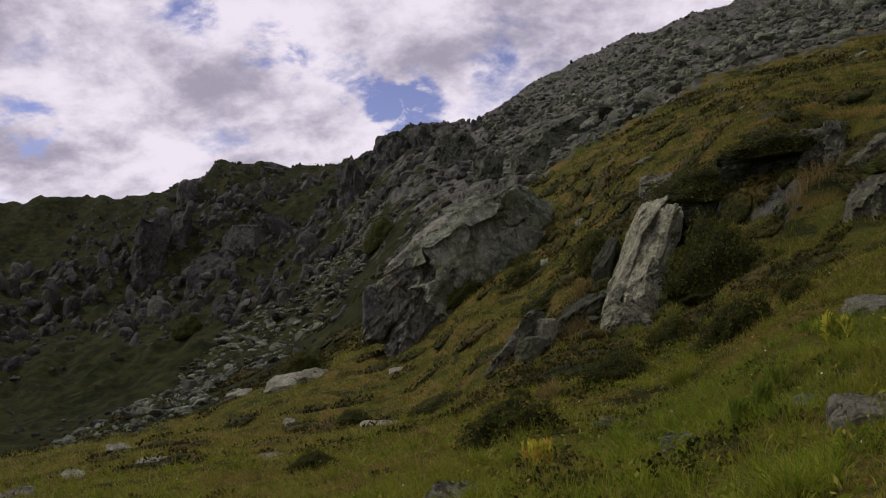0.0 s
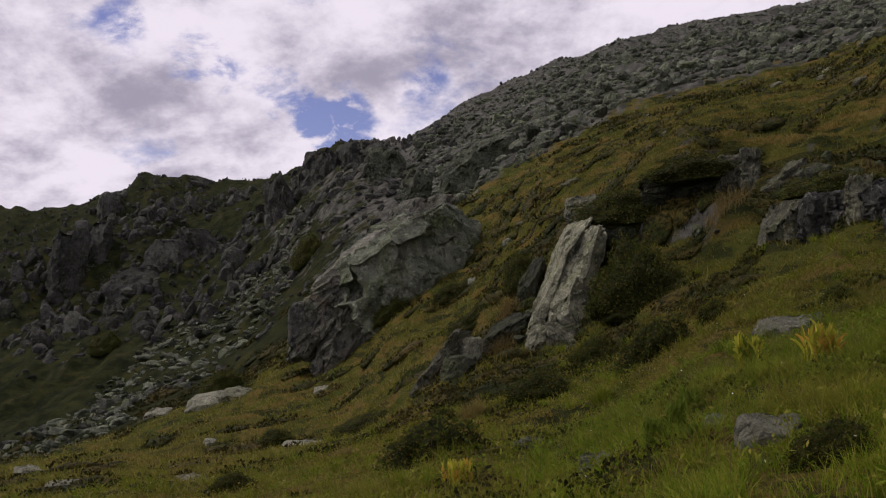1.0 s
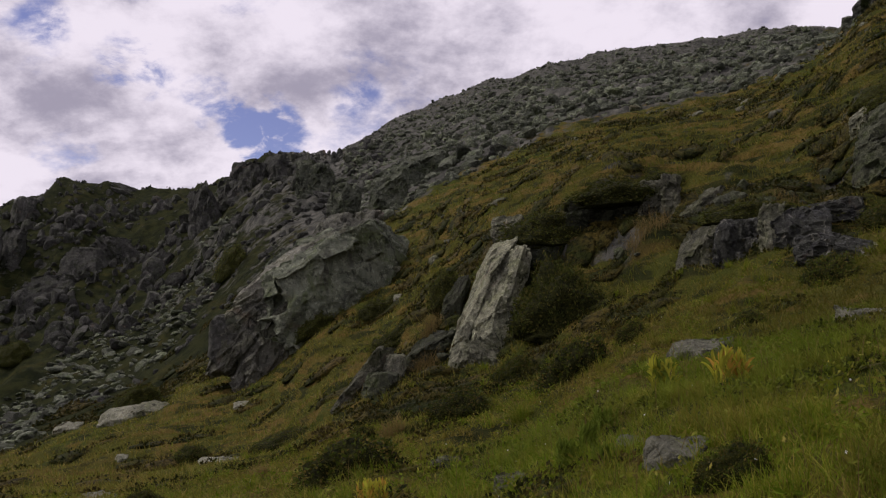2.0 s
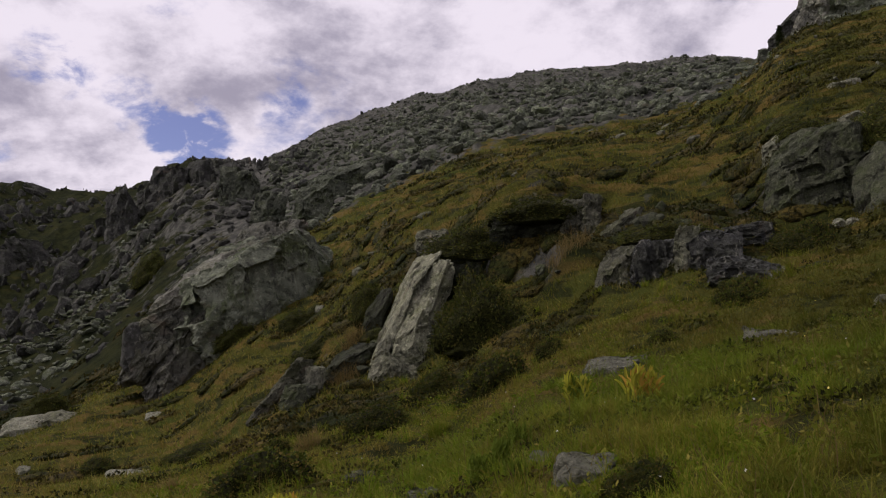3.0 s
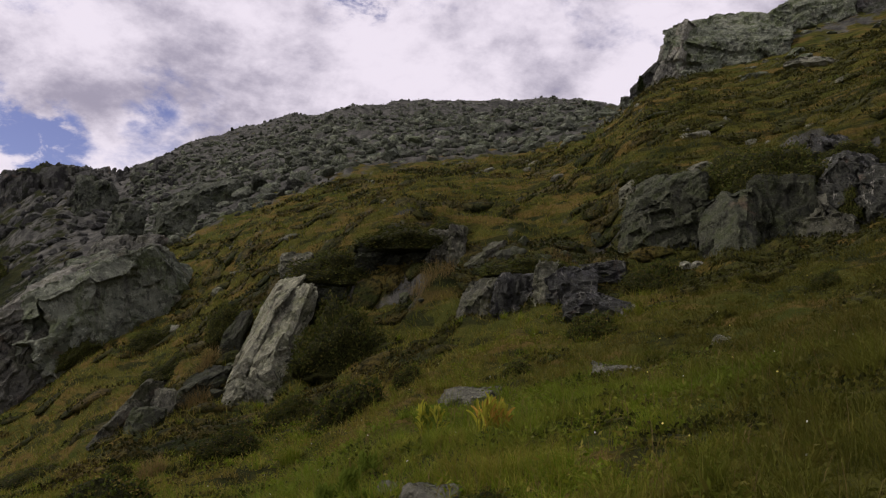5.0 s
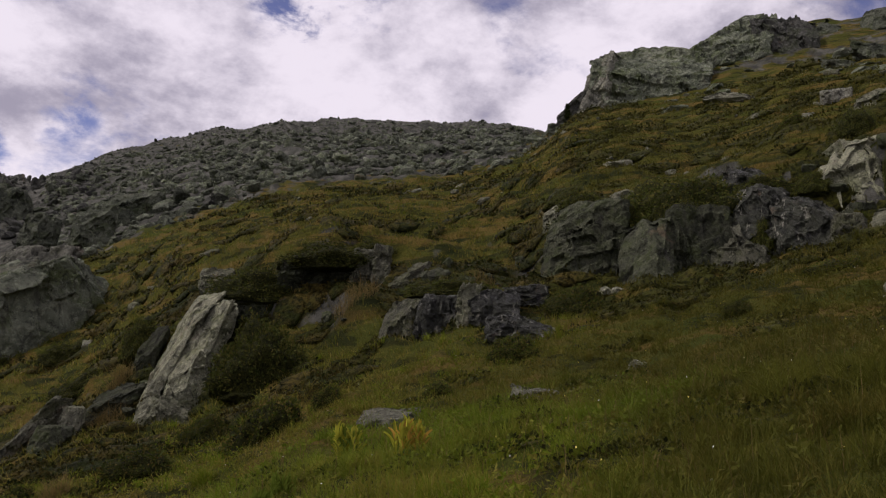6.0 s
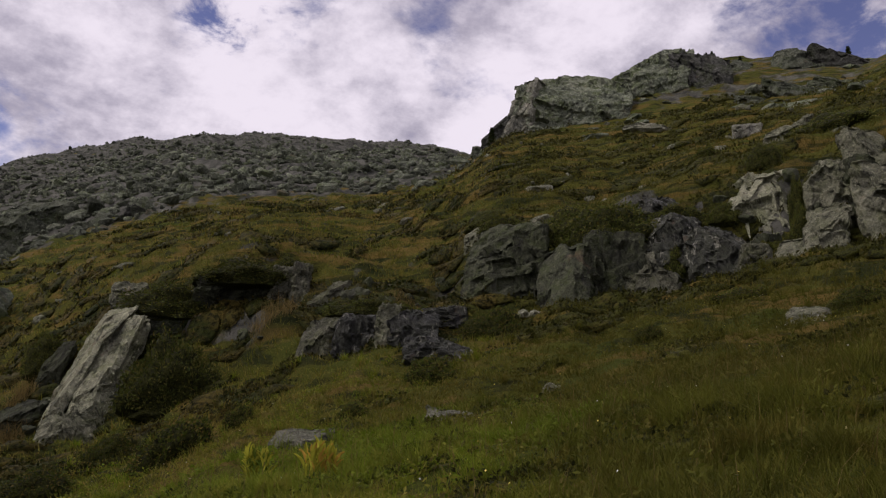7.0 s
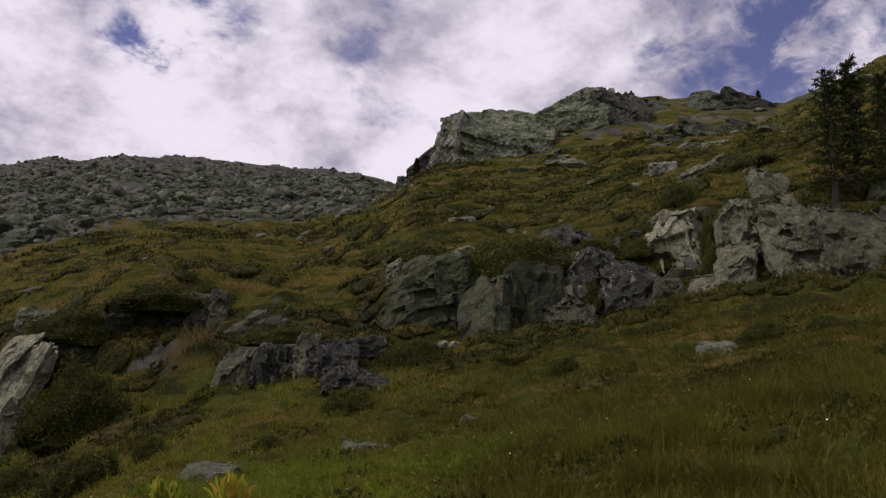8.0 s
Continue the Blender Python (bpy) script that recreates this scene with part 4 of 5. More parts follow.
def loose(count, az, r, size, mat, flat, seed, keep, parent=None, name="rock", label="", category="", group=""):
    """Single rocks over a stretch of hillside, sharing twelve meshes: parts of a thing, or things of their own."""
    g = np.random.default_rng(seed)
    kinds = [unit_rock(3 if r[1] < 60 else 2, seed * 10 + k, 12, 4, 8.0, 0.8) for k in range(12)]
    kinds = [mesh_of(name, p * (0.65, 0.5, 0.5 * flat), F, mat) for p, F in kinds]
    A, Rr = g.uniform(*az, count), np.sqrt(g.uniform(r[0] ** 2, r[1] ** 2, count))
    ok = keep(A, Rr, g)
    A, Rr = A[ok], Rr[ok]
    z = height(Rr * np.sin(np.radians(A)), Rr * np.cos(np.radians(A)))
    for i in range(len(A)):
        ob = new(name, kinds[i % 12])
        s = size[0] * math.exp(min(max(g.normal(0, size[1]), -1.0), 1.0))
        x, y = Rr[i] * math.sin(radians(A[i])), Rr[i] * math.cos(radians(A[i]))
        turn = Euler((g.normal(0, 0.25), g.normal(0, 0.25), g.uniform(0, 6.28)))
        m = Matrix.LocRotScale((x, y, z[i] + 0.05 * s), turn, [s * v for v in g.uniform(0.75, 1.35, 3)])
        if parent:
            ob.parent = parent
            ob.matrix_basis = Matrix.Translation(-parent.location) @ m
        else:
            ob.matrix_basis = m
            tagged(ob, label, category, group)


rock_band = thing("rock_ledge", at(40, 35), "dark broken rock ledge running along the hillside", "rock outcrop")
loose(260, (6, 72), (32.5, 38.5), (0.38, 0.5), DARK, 0.9, 11, lambda A, Rr, g: (step_at(A, Rr) > g.uniform(0.2, 1.0, len(A))) & (g.uniform(0, 1, len(A)) < 0.75), rock_band)
slab_field = thing("slab_field", at(60, 110), "pale flat slabs cropping out near the hilltop", "rock outcrop")
loose(260, (44, 73), (84, 152), (1.3, 0.5), FAR, 0.4, 10, broken(15.0, 0.0), slab_field, "slab")
loose(230, (5, 72), (42, 118), (0.42, 0.5), GRANITE, 0.7, 9, lambda A, Rr, g: stony_at(A, Rr) < 0.4, None, "stone", "grey stone half sunk in the heath", "stone", "stones in the heath")


# ---- plants ----
def tri_leaves(base, way, side, length, width):
    """Pointed leaves as two triangles each: arrays of foot, direction, side, length, half width."""
    n = len(base)
    L, W = np.asarray(length)[:, None], np.asarray(width)[:, None]
    v = np.stack([base, base + way * L * 0.5 + side * W, base + way * L, base + way * L * 0.5 - side * W], 1).reshape(-1, 3)
    k = np.arange(n)[:, None] * 4
    return v, np.concatenate([k + (0, 1, 2), k + (0, 2, 3)])


def dome(seed, count, leaf, slim, droop):
    """Foliage and inner twig mass of a low bush of radius 1 and height 1."""
    g = np.random.default_rng(seed)
    d = unit(g.normal(size=(count, 3)))
    d[:, 2] = np.abs(d[:, 2])
    lump = 0.86 + 0.34 * fbm(d * 2.1 + seed, 3) + 0.10 * ridged(d * 5.0 + seed, 2)
    base = d * (lump * g.uniform(0.80, 1.04, count))[:, None]
    way = unit(d + g.normal(0, 0.75, (count, 3)) + (0, 0, droop))
    side = unit(np.cross(way, g.normal(size=(count, 3))))
    L = leaf * g.uniform(0.6, 1.5, count)
    fol = tri_leaves(base, way, side, L, L * slim)
    D, F = ico(4)
    core = D * (0.80 + 0.34 * fbm(D * 2.1 + seed, 3) + 0.05 * ridged(D * 7.0, 2))[:, None]
    core[:, 2] = np.where(core[:, 2] < 0, core[:, 2] * 0.25, core[:, 2])
    return fol, (core, F)


BUSHES = {}
for kind, mat, args in (("juniper", JUNIPER, (6000, 0.050, 0.24, -0.1)), ("rose", ROSE, (3800, 0.056, 0.36, 0.5))):
    BUSHES[kind] = [(*dome(40 + k + (7 if kind == "rose" else 0), *args), mat) for k in range(3)]
SHRUBS = [0]


def shrub(az, r, z0, w, h, kind):
    place, k = settle(az, r, z0 + 0.12 * h)
    SHRUBS[0] += 1
    fol, core, mat = BUSHES[kind][SHRUBS[0] % 3]
    label = "dark green sprawling juniper over the rocks" if kind == "juniper" else "low dark green alpine rose shrub in the grass"
    ob = thing("shrub", place, label, "shrub", "juniper mats" if kind == "juniper" else "alpine rose shrubs")
    turn = np.array(Euler((0, 0, radians(-az + (SHRUBS[0] * 67) % 40 - 20))).to_matrix())
    size = (w * k * 0.52, w * k * 0.40, max(h * k * 0.8, 0.2 * w * k))

    hug = 0.55 if kind == "juniper" else 0.8

    def laid(v):
        # the bush hugs the slope: each twig rises from the turf below it
        q = (v * size) @ turn.T
        q[:, 2] += hug * (height(q[:, 0] + place.x, q[:, 1] + place.y) - place.z) - 0.05 * size[2]
        return q

    part("foliage", mesh_of("foliage", laid(fol[0]), fol[1], mat), ob)
    part("twig_mass", mesh_of("twig_mass", laid(core[0]), core[1], TWIG_SHADE, True), ob, "dense twig core, coloured with the bush's inner shade")
    return ob


def mat_of_juniper(az, r, z0, z1, w, deep, label):
    """A juniper mat spread over a rock: its foot at z0, its top at z1."""
    SHRUBS[0] += 1
    fol, core, mat = BUSHES["juniper"][SHRUBS[0] % 3]
    place, k = settle(az, r, z0)
    w, z1 = w * k, place.z + (z1 - z0) * k
    z0 = place.z
    ob = thing("shrub", place, label, "shrub", "juniper mats")
    turn = np.array(Euler((0, 0, radians(-az))).to_matrix())
    size = (w * 0.52, w * 0.5 * deep, z1 - z0)
    part("foliage", mesh_of("foliage", (fol[0] * size) @ turn.T, fol[1], mat), ob)
    part("twig_mass", mesh_of("twig_mass", (core[0] * size) @ turn.T, core[1], TWIG_SHADE, True), ob, "dense twig core, coloured with the bush's inner shade")
    return ob


def leaf_mesh(seed, mat, length=0.30, width=0.065):
    """A long pointed gentian leaf, folded at its rib and arching outwards."""
    n = 7
    v, f = [], []
    for i in range(n + 1):
        t = i / n
        wd = width * math.sin(math.pi * min(1, t * 0.92 + 0.08)) ** 0.8 * (1 - 0.2 * t)
        x, z = length * (0.10 * t + 0.24 * t ** 2.4), length * (t - 0.12 * t ** 3)
        v += [(x - 0.012, -wd, z), (x + 0.012, 0, z), (x - 0.012, wd, z)]
    for i in range(n):
        a = i * 3
        f += [(a, a + 1, a + 4, a + 3), (a + 1, a + 2, a + 5, a + 4)]
    return mesh_of("leaf", v, f, mat, True)


LEAVES = {0: [leaf_mesh(1, YELLOW, 0.24, 0.021), leaf_mesh(2, LIME, 0.20, 0.021), leaf_mesh(2, YELLOW, 0.20, 0.021)],
          1: [leaf_mesh(3, YELLOW, 0.24, 0.021), leaf_mesh(3, YELLOW, 0.20, 0.021), leaf_mesh(4, AMBER, 0.20, 0.021)],
          2: [leaf_mesh(5, LIME, 0.22, 0.021), leaf_mesh(6, LIME, 0.18, 0.021), leaf_mesh(6, LIME, 0.2, 0.026)]}


def gentian(az, r, z0, w, h, tint):
    place, k = settle(az, r, z0 + 0.1 * h)
    g = np.random.default_rng(int(az * 100) % 1000 + 50)
    label = ("clump of upright yellow gentian leaves in the grass", "yellow gentian leaves with amber lower leaves", "bright fresh green broad-leaved plant in the grass")[tint]
    ob = thing("gentian", place, label, "plant", "gentians in the meadow")
    half = max(w * k * 0.5, 0.1)
    for c in range(13):
        cx, cy = g.normal(0, half * 0.45), g.normal(0, half * 0.35)
        for i in range(9):
            lf = part("leaf", LEAVES[tint][(i + c) % 3], ob)
            s = h * k / 0.28 * g.uniform(0.36, 0.78)
            lf.matrix_basis = pose(cx, cy, 0.09 + 0.19 * (i % 4) * h * k, g.normal(0, 8), g.uniform(-8, 14), i * 137.5 + g.uniform(0, 40)) @ Matrix.Diagonal((s, s, s * 0.8, 1))
    return ob


def blades(x, y, z, g, long, thick, mat, name, label, bend=0.55, segs=2):
    """Grass: each blade a bent, tapering strip."""
    n = len(x)
    L = long * g.uniform(0.55, 1.3, n)
    lean = g.uniform(0, 6.283, n)
    out = np.stack([np.cos(lean), np.sin(lean), np.zeros(n)], 1)
    out = unit(out + np.array([-0.35, -0.15, 0.0]))
    side = np.stack([-out[:, 1], out[:, 0], np.zeros(n)], 1)
    turn = g.uniform(-1, 1, n)[:, None]
    side = unit(side + out * turn)
    b = bend * g.uniform(0.2, 1.9, n)
    base = np.stack([x, y, z - 0.02], 1)
    up = np.array([0, 0, 1.0])
    rows = []
    for i in range(segs + 1):
        t = i / segs
        mid = base + up * (L * t * (1 - 0.35 * b * t))[:, None] + out * (L * b * t ** 1.7)[:, None]
        if i == segs:
            rows.append(mid[:, None])
        else:
            wd = (thick * (1 - 0.55 * t))[:, None]
            rows.append(np.stack([mid - side * wd, mid + side * wd], 1))
    v = np.concatenate(rows, 1)
    per = v.shape[1]
    k = np.arange(n)[:, None] * per
    tris = []
    for i in range(segs - 1):
        a = 2 * i
        tris += [k + (a, a + 1, a + 3), k + (a, a + 3, a + 2)]
    a = 2 * (segs - 1)
    tris.append(k + (a, a + 1, a + 2))
    return mesh_of(name, v.reshape(-1, 3), np.concatenate(tris), mat, True)


def meadow():
    g = np.random.default_rng(21)

    def spots(n, r0, r1, power, az=(-34, 74)):
        A = g.uniform(*az, n)
        u = g.uniform(0, 1, n)
        Rr = r0 * (r1 / r0) ** u if power == 0 else np.sqrt(r0 ** 2 + u * (r1 ** 2 - r0 ** 2))
        x, y = Rr * np.sin(np.radians(A)), Rr * np.cos(np.radians(A))
        p = np.stack([x, y, np.zeros(n)], 1)
        tuft = fbm(p / 0.42, 2)
        ok = (tuft > g.uniform(-0.75, 0.25, n)) & (stony_at(A, Rr) < 0.4) & (heath_shade_at(A, Rr) < g.uniform(0, 1, n))
        x, y, Rr, tuft = x[ok], y[ok], Rr[ok], tuft[ok]
        patch = fbm(np.stack([x, y, np.zeros(len(x))], 1) / 3.1 + 2.2, 3)
        return x, y, height(x, y), Rr, tuft, patch

    x, y, z, r, tuft, patch = spots(125000, 2.6, 13.0, 1)
    me = blades(x, y, z, g, np.clip(0.15 + 0.24 * patch + 0.34 * tuft, 0.05, 0.55), 0.0032 + 0.00022 * r, GRASS, "meadow_grass", "", 0.6, 2)
    tagged(new("meadow_grass", me), "olive green and straw meadow grass on the slope", "grass", kind="stuff")
    x, y, z, r, tuft, patch = spots(400000, 11.0, 110.0, 0)
    me = blades(x, y, z, g, np.clip(0.16 + 0.22 * patch + 0.32 * tuft, 0.06, 0.55) * (1 + r * 0.010), 0.0006 * r + 0.001, SLOPE, "slope_grass", "", 0.85, 1)
    tagged(new("slope_grass", me), "tufted olive and ochre grass up the hillside", "grass", kind="stuff")
    x, y, z, r, tuft, patch = spots(3000, 3.0, 16.0, 1)
    n = len(x)
    me = blades(x, y, z, g, np.full(n, 0.42), np.full(n, 0.0022) + 0.0002 * r, STRAW, "dry_stalks", "", 0.35, 2)
    tagged(new("dry_stalks", me), "thin straw-coloured dry grass stalks", "grass", kind="stuff")
    # broad-leaved herbs low in the turf
    x, y, z, r, tuft, patch = spots(5200, 4.0, 26.0, 1)
    m = 12
    X, Y = np.repeat(x, m) + g.normal(0, 0.07, len(x) * m), np.repeat(y, m) + g.normal(0, 0.07, len(x) * m)
    n = len(X)
    b = np.stack([X, Y, np.repeat(z, m) + g.uniform(0.0, 0.16, n)], 1)
    way = unit(g.normal(size=(n, 3)) * (1, 1, 0.5) + (0, 0, 0.5))
    v, f = tri_leaves(b, way, unit(np.cross(way, g.normal(size=(n, 3)))), g.uniform(0.05, 0.11, n), g.uniform(0.010, 0.022, n))
    tagged(new("meadow_herbs", mesh_of("meadow_herbs", v, f, GRASS)), "low broad-leaved green herbs among the grass", "herbs", kind="stuff")
    # flowers: small crossed petals on the turf
    x, y, z, r, tuft, patch = spots(420, 5.0, 26.0, 1)
    n = len(x)
    b = np.stack([x, y, z + 0.16], 1)
    way = unit(g.normal(size=(n, 3)) + (0, 0, 0.5))
    v, f = tri_leaves(b, way, unit(np.cross(way, g.normal(size=(n, 3)))), np.full(n, 0.028), np.full(n, 0.012))
    tagged(new("meadow_flowers", mesh_of("meadow_flowers", v, f, PETAL)), "tiny white and yellow flowers in the grass", "flowers", kind="stuff")


def heath(name, label, seed, n, near, far, patch, cut):
    """Low shrub humps over the hillside: leaves on the upper half of small mounds, in patches."""
    g = np.random.default_rng(seed)
    A = g.uniform(-33, 73, n)
    Rr = near * (far / near) ** g.uniform(0, 1, n)
    x, y = Rr * np.sin(np.radians(A)), Rr * np.cos(np.radians(A))
    p = np.stack([x, y, np.zeros(n)], 1)
    ok = (fbm(p / patch + 8.8, 3) + 0.55 * step_at(A, Rr) > g.uniform(cut, cut + 0.55, n)) & ((stony_at(A, Rr) < 0.35) | (Rr < 40)) & ~((A < 4) & (Rr < 70) & (g.uniform(0, 1, n) < 0.8))
    x, y, Rr = x[ok], y[ok], Rr[ok]
    z = height(x, y)
    vs, fs, k = [], [], 0
    D, F = ico(2)
    for i in range(len(x)):
        rad = g.uniform(0.35, 0.95) * (0.5 + Rr[i] * 0.010)
        span = g.uniform((1.0, 0.8), (1.9, 1.2))
        core = 0.85 if Rr[i] > 26 else 0.5
        hump = D * (rad * (core + 0.5 * perlin(D * 1.6 + i)))[:, None] * (span[0], span[1], 0.34)
        m = 60 if Rr[i] > 26 else 130
        d = unit(g.normal(size=(m, 3)))
        d[:, 2] = np.abs(d[:, 2])
        base = d * (rad * g.uniform(0.75, 1.15, m))[:, None] * (span[0], span[1], 0.40)
        way = unit(d + g.normal(0, 0.7, (m, 3)))
        L = (0.035 + 0.0028 * Rr[i]) * g.uniform(0.7, 1.4, m)
        v, f = tri_leaves(base, way, unit(np.cross(way, g.normal(size=(m, 3)))), L, L * 0.32)
        v, f = np.concatenate([hump, v]), np.concatenate([F, f + len(hump)])
        # longest along the contour
        ca, sa = y[i] / Rr[i], -x[i] / Rr[i]
        v = np.stack([v[:, 0] * ca - v[:, 1] * sa + x[i], v[:, 0] * sa + v[:, 1] * ca + y[i], v[:, 2] + z[i]], 1)
        vs.append(v)
        fs.append(f + k)
        k += len(v)
    allv = np.concatenate(vs)
    allv[:, 2] += np.repeat(-z, [len(v) for v in vs]) * 0.75 + 0.75 * height(allv[:, 0], allv[:, 1])
    tagged(new(name, mesh_of(name, allv, np.concatenate(fs), HEATH, True)), label, "heath", kind="stuff")


def grass_tufts():
    """Dense tufts with arching blades, darker and lighter than the turf about them."""
    g = np.random.default_rng(51)
    n, m = 2000, 40
    A, Rr = g.uniform(-33, 72, n), 5.0 * 6.5 ** g.uniform(0, 1, n)
    x, y = Rr * np.sin(np.radians(A)), Rr * np.cos(np.radians(A))
    ok = fbm(np.stack([x, y, np.zeros(n)], 1) / 1.8 + 6.1, 2) > g.uniform(-0.3, 0.3, n)
    x, y, Rr = x[ok], y[ok], Rr[ok]
    n = len(x)
    wide = np.repeat(g.uniform(0.05, 0.16, n), m) * g.uniform(0, 1, n * m) ** 0.5
    turn = g.uniform(0, 6.283, n * m)
    X, Y = np.repeat(x, m) + wide * np.cos(turn), np.repeat(y, m) + wide * np.sin(turn)
    long = np.repeat(g.uniform(0.20, 0.44, n), m)
    me = blades(X, Y, height(X, Y), g, long, 0.0024 + 0.00026 * np.repeat(Rr, m), GRASS, "grass_tufts", "", 0.8, 2)
    tagged(new("grass_tufts", me), "arching tufts of olive and straw grass in the meadow", "grass", kind="stuff")


def tussock(az, r, z0, w, h):
    place, k = settle(az, r, z0 + 0.1 * h)
    g = np.random.default_rng(int(az * 37 + r * 11) % 997)
    n = 340
    a, q = g.uniform(0, 6.283, n), w * k * 0.35 * np.sqrt(g.uniform(0, 1, n))
    x, y = q * np.cos(a), q * np.sin(a)
    z = height(x + place.x, y + place.y) - place.z
    me = blades(x, y, z, g, np.full(n, h * k * 0.85), np.full(n, 0.0016 + 0.00022 * r), STRAW if r > 15 or n % 2 else GRASS, "tussock", "", 0.75, 3)
    ob = new("tussock", me)
    ob.location = place
    return tagged(ob, "tussock of long bent straw-coloured grass", "grass tussock", "tussocks on the slope")


def conifer_meshes(seed, fat=1.0):
    """Trunk and crown of a sparse mountain conifer 1 m tall."""
    g = np.random.default_rng(seed)
    n = 10
    v, f = [], []
    for i in range(n + 1):
        t = i / n
        rad = 0.022 * (1 - t) ** 0.8 + 0.0015
        cx, cy = 0.012 * math.sin(3 * t + seed), 0.01 * math.sin(4 * t)
        v += [(cx + rad * math.cos(k * 1.047), cy + rad * math.sin(k * 1.047), t * 0.98) for k in range(6)]
    for i in range(n):
        for k in range(6):
            a, b = i * 6 + k, i * 6 + (k + 1) % 6
            f.append((a, b, b + 6, a + 6))
    trunk = mesh_of("trunk", v, f, BARK, True)
    base, way, side, L, W = [], [], [], [], []
    limbs_v, limbs_f = [], []
    for i in range(120):
        t = 0.14 + 0.84 * (i / 120) + g.uniform(-0.02, 0.02)
        reach = (0.26 * (1 - t) ** 0.75 + 0.03) * g.uniform(0.45, 1.25)
        a = i * 2.4 + g.uniform(-0.4, 0.4)
        d = np.array([math.cos(a), math.sin(a), g.uniform(-0.15, 0.45)])
        p0 = np.array([0, 0, t])
        s = np.array([-d[1], d[0], 0]) * 0.003
        k = len(limbs_v)
        limbs_v += [p0 - s, p0 + s, p0 + d * reach, p0 + (0, 0, 0.006)]
        limbs_f += [(k, k + 1, k + 2), (k, k + 2, k + 3)]
        m = 44
        u = g.uniform(0.12, 1.0, m)
        b = p0 + d * (reach * u)[:, None] + (0, 0, 1) * (0.03 * u ** 2)[:, None] * g.uniform(-1, 1)
        wv = unit(g.normal(size=(m, 3)) + d * 0.9 + (0, 0, 0.25))
        base.append(b)
        way.append(wv)
        side.append(unit(np.cross(wv, g.normal(size=(m, 3)))))
        L.append(g.uniform(0.020, 0.042, m) * fat)
        W.append(g.uniform(0.0022, 0.0045, m) * fat * fat)
    cv, cf = tri_leaves(np.concatenate(base), np.concatenate(way), np.concatenate(side), np.concatenate(L), np.concatenate(W))
    return trunk, mesh_of("crown", cv, cf, LARCH), mesh_of("limbs", limbs_v, limbs_f, BARK)


CONIFERS = [conifer_meshes(s) for s in (61, 62, 63)] + [conifer_meshes(64, 1.8)]


def conifer(az, r, z0, w, h):
    place, k = settle(az, r, z0)
    tall = h * k * 1.05
    big = tall > 4
    trunk, crown, limbs = CONIFERS[int(abs(az) * 10) % 3 if big else 3]
    ob = thing("conifer", place - Vector((0, 0, 0.02 * tall)), "dark green mountain conifer with sparse upturned branches" if big else "small dark conifer growing on the crag", "tree", "conifers on the slope")
    ob.scale = (tall, tall, tall)
    ob.rotation_euler = (0, 0, az)
    part("trunk", trunk, ob, "dark brown tapered trunk")
    part("branch_frame", limbs, ob)
    part("crown", crown, ob, "dark green needles")
    return ob


mat_of_juniper(17.8, 35.2, 1.6, 4.7, 4.3, 0.7, "dark green juniper mass draped over a rock knob")
mat_of_juniper(17.6, 39.4, 5.5, 7.2, 5.4, 0.6, "olive juniper mat crowning a rock hump")
mat_of_juniper(46.2, 35.4, 8.8, 11.0, 5.2, 0.7, "olive juniper dome on top of the dark cliff")
mat_of_juniper(21.8, 37.4, 6.8, 8.1, 5.0, 0.7, "juniper mat hanging over a rock hollow")
mat_of_juniper(44.8, 33.6, 8.2, 9.6, 3.0, 0.6, "olive juniper mat spilling over the cliff edge")
mat_of_juniper(42.0, 34.8, 8.6, 10.0, 1.4, 0.8, "dark juniper hanging down a cliff cleft")
mat_of_juniper(48.2, 34.0, 8.3, 9.7, 2.6, 0.6, "olive juniper mat spilling over the cliff edge")
mat_of_juniper(50.6, 35.6, 10.0, 11.0, 2.6, 0.7, "olive juniper mat above a dark wet step")
mat_of_juniper(53.6, 35.4, 9.9, 10.9, 1.6, 0.8, "olive juniper mat above a dark wet step")
mat_of_juniper(58.2, 34.4, 8.8, 10.4, 0.9, 0.9, "dark juniper wedged between two pale blocks")
mat_of_juniper(10.2, 35.4, 2.6, 4.3, 1.7, 0.8, "dark juniper beside a leaning pale slab")
mat_of_juniper(39.0, 35.6, 9.6, 10.4, 2.4, 0.7, "low juniper mat on the cliff top")
mat_of_juniper(24.6, 37.6, 7.7, 8.5, 2.4, 0.6, "juniper mat hanging over pale rock columns")
mat_of_juniper(30.6, 31.8, 5.3, 6.0, 4.2, 0.5, "low ochre green mat along the top of a wet ledge")
mat_of_juniper(46.8, 32.9, 6.9, 9.0, 1.1, 0.8, "dark juniper hanging down a cliff cleft")
shrub(3.91, 12.6, -0.58, 1.79, 0.82, "rose")
shrub(10.98, 19, -0.24, 1.63, 0.68, "rose")
shrub(14.71, 24, 0.16, 1.45, 0.89, "rose")
shrub(18.64, 22.5, 0.16, 2.23, 1.32, "rose")
shrub(29.16, 8.6, 0.08, 0.83, 0.48, "rose")
shrub(-6.75, 33, -2.71, 1.54, 0.58, "rose")
shrub(-1.33, 31, -2.15, 1.90, 0.49, "rose")
shrub(34.67, 26.5, 2.68, 1.56, 0.98, "rose")
shrub(38.89, 31, 4.66, 1.74, 1.25, "rose")
shrub(1.14, 62, 2.31, 3.97, 1.98, "juniper")
shrub(5.27, 56, 2.76, 2.65, 1.46, "juniper")
shrub(6.60, 33.5, 1.21, 2.15, 0.87, "juniper")
shrub(4.56, 16, -0.26, 0.60, 0.45, "rose")
shrub(22.43, 24, 1.14, 0.95, 0.79, "rose")
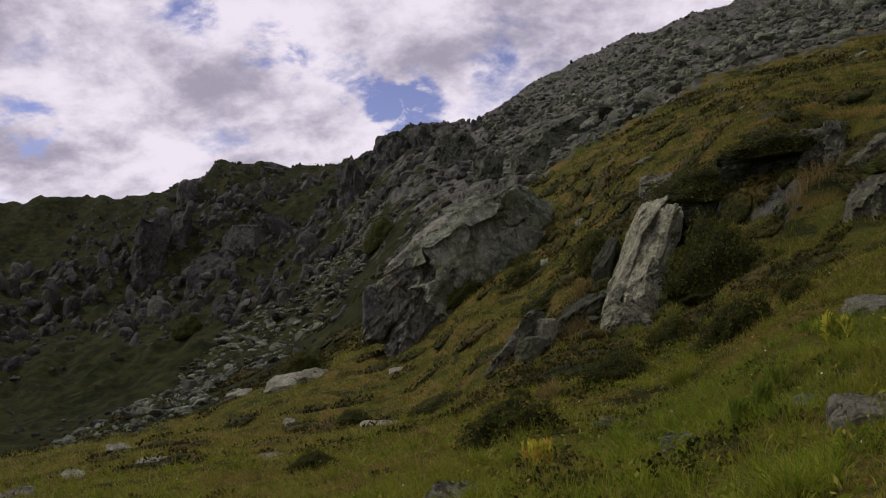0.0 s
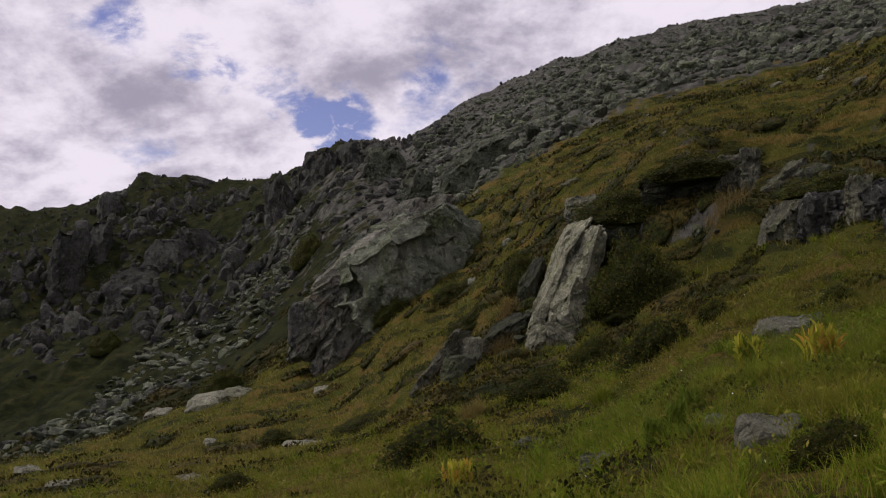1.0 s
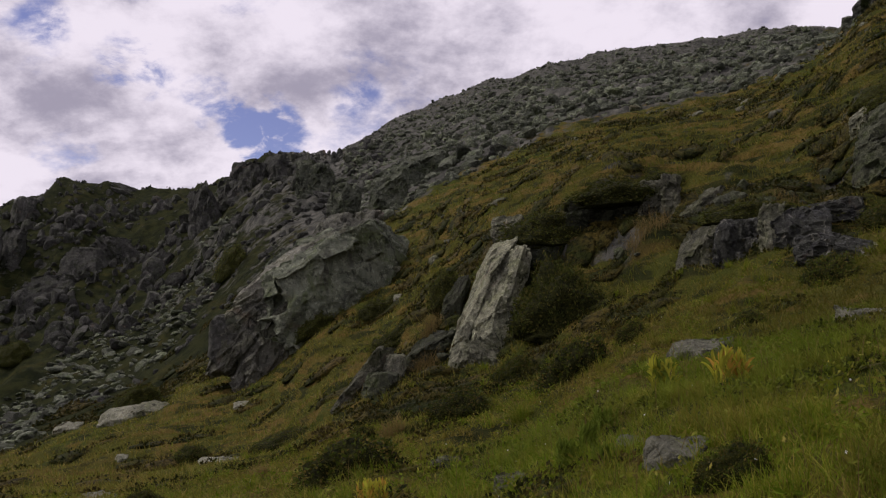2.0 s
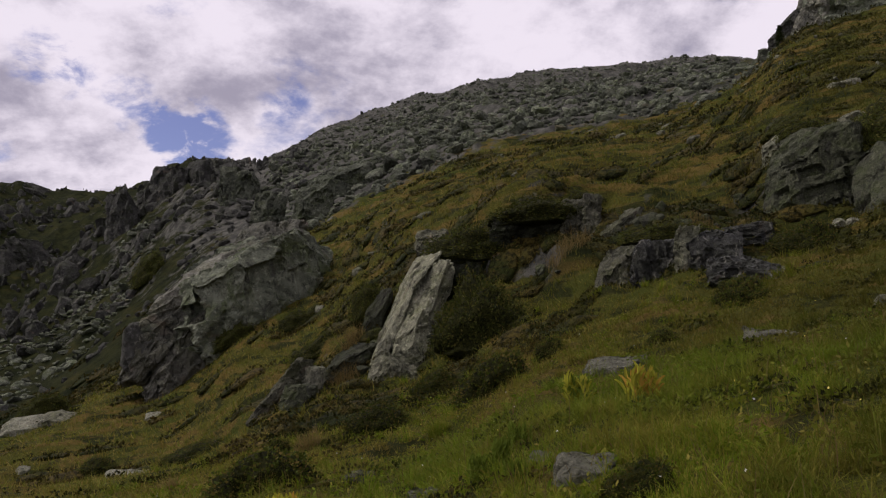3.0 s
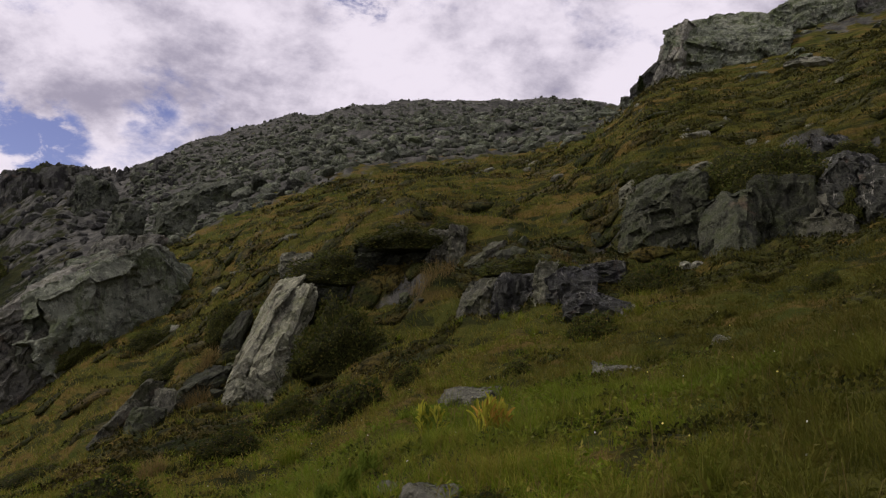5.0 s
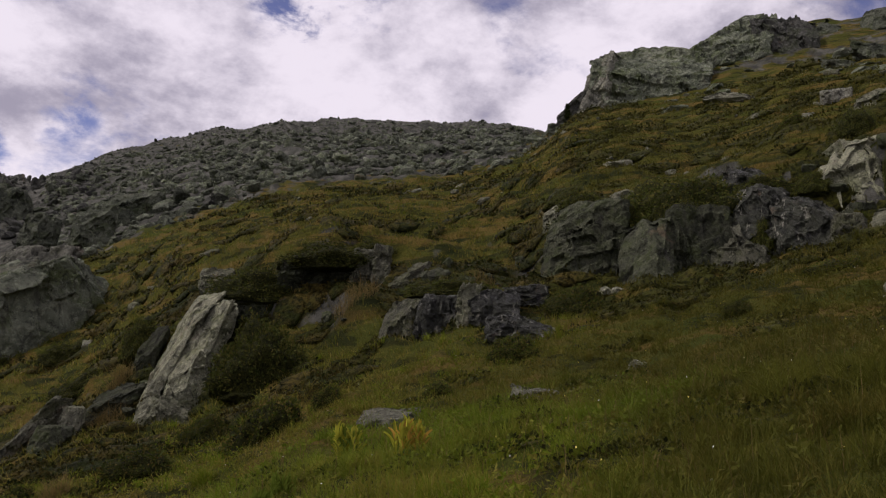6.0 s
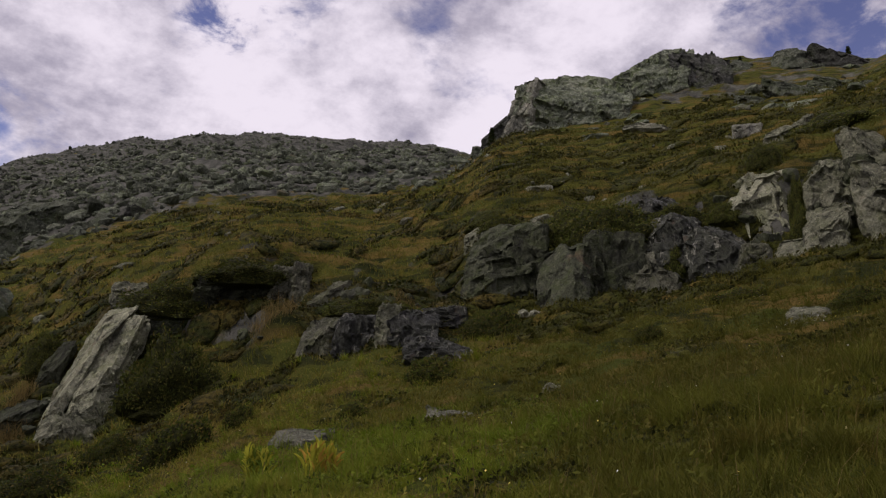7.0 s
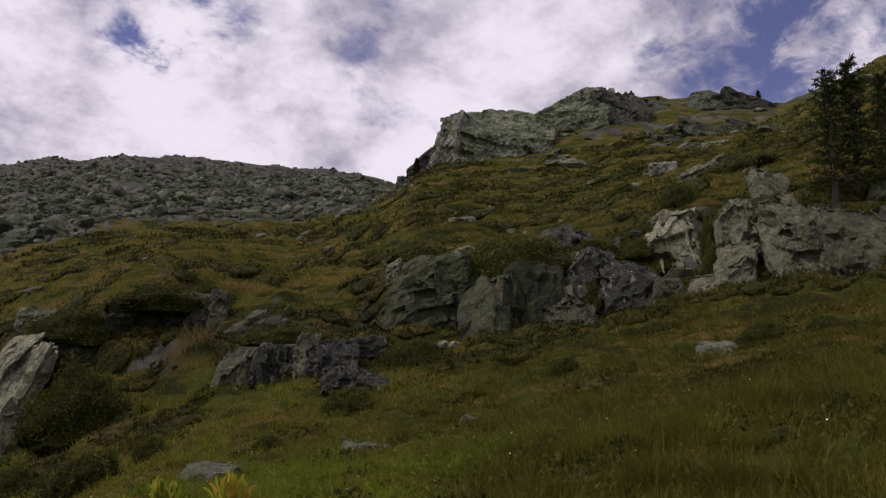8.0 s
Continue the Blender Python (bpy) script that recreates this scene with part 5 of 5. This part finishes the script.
shrub(29.84, 22, 1.60, 0.83, 0.42, "rose")
shrub(28.19, 18.2, 1.44, 0.58, 0.16, "rose")
shrub(-9.92, 76, -3.10, 4.11, 2.57, "juniper")
shrub(-17.05, 150, -0.91, 5.48, 3.81, "juniper")
shrub(1.25, 72, 2.17, 3.84, 2.40, "juniper")
shrub(5.77, 66, 3.15, 3.27, 1.66, "juniper")
shrub(-9.47, 20, -2.08, 1.28, 0.51, "rose")
shrub(-6.57, 38, -3.24, 1.24, 0.49, "rose")
shrub(-0.88, 30, -2.03, 2.18, 0.49, "rose")
shrub(-4.31, 180, 14.89, 7.20, 7.25, "juniper")
shrub(18.36, 22, 0.38, 1.05, 1.11, "rose")
shrub(43.97, 33, 8.25, 1.35, 1.39, "juniper")
shrub(50.32, 32.5, 6.87, 1.07, 1.77, "juniper")
shrub(37.65, 36, 9.99, 1.98, 0.76, "juniper")
shrub(57.95, 34, 9.34, 0.64, 2.31, "juniper")
shrub(62.71, 36, 11.09, 1.06, 0.95, "rose")
shrub(55.95, 32, 7.63, 0.70, 0.85, "rose")
shrub(43.76, 36, 9.11, 3.20, 2.16, "juniper")
shrub(46.90, 34, 7.09, 1.59, 2.58, "juniper")
shrub(33.40, 27, 4.27, 1.42, 0.90, "rose")
shrub(38.17, 29, 4.39, 2.13, 0.97, "rose")
shrub(34.55, 22, 2.41, 1.29, 0.78, "rose")
shrub(60.31, 44, 16.35, 4.91, 1.17, "juniper")
shrub(54.42, 26, 5.12, 2.04, 0.43, "rose")
shrub(61.13, 25, 4.96, 1.46, 0.63, "rose")
shrub(65.38, 25, 5.08, 1.65, 0.69, "rose")
shrub(48.99, 20, 3.54, 0.78, 0.46, "rose")
shrub(66.62, 12, 2.29, 0.38, 0.42, "rose")
shrub(42.46, 50, 10.66, 1.36, 1.21, "rose")
shrub(56.05, 38, 12.92, 1.72, 1.34, "juniper")
shrub(52.39, 40, 13.90, 1.73, 0.86, "rose")
shrub(47.08, 34, 8.49, 0.91, 0.71, "juniper")
gentian(24.38, 13.6, 0.49, 0.68, 0.54, 0)
gentian(28.95, 13.2, 0.53, 0.67, 0.62, 1)
gentian(18.90, 9.5, -0.05, 0.40, 0.36, 2)
gentian(5.44, 13.2, -1.09, 0.46, 0.41, 1)
gentian(19.96, 11.5, -0.23, 0.33, 0.49, 2)
gentian(21.06, 10.5, -0.14, 0.24, 0.26, 2)
gentian(20.83, 13, 0.02, 0.41, 0.32, 2)
conifer(65.73, 50, 16.42, 2.59, 7.69)
conifer(67.05, 51, 16.60, 3.16, 8.09)
conifer(68.91, 49.5, 15.82, 2.96, 6.96)
conifer(37.55, 119, 43.71, 1.51, 2.49)
conifer(61.08, 143, 62.94, 1.79, 2.27)
conifer(54.47, 136, 59.48, 1.55, 1.83)
conifer(52.63, 139, 62.20, 1.33, 1.68)
tussock(8.70, 32.5, 0.08, 1.54, 1.00)
tussock(9.14, 34, 1.57, 1.28, 0.89)
tussock(6.53, 16, -0.28, 0.63, 0.46)
tussock(21.14, 7, -0.10, 0.44, 0.38)
tussock(-2.11, 16, -0.94, 0.53, 0.31)
tussock(15.15, 15, 0.01, 0.46, 0.38)
tussock(52.59, 10, 1.62, 0.87, 0.63)
tussock(57.15, 10, 1.71, 0.96, 0.62)
tussock(48.61, 8, 1.28, 0.61, 0.30)
tussock(61.20, 8.5, 1.40, 0.53, 0.40)
tussock(23.76, 30, 4.86, 2.23, 0.77)
tussock(32.57, 31, 5.48, 1.64, 0.52)

g = np.random.default_rng(77)
for i in range(40):
    b, q = g.uniform(14, 70), g.uniform(5.0, 14.0)
    spot = at(b, q)
    tussock(b, q, spot.z, g.uniform(0.5, 1.0), g.uniform(0.26, 0.42))

meadow()
grass_tufts()
heath("heath", "olive brown heath and bilberry humps on the hillside", 31, 5600, 24.0, 135.0, 7.0, -0.15)
heath("bilberry", "low dark bilberry clumps in the meadow grass", 32, 1300, 7.5, 26.0, 2.2, 0.12)
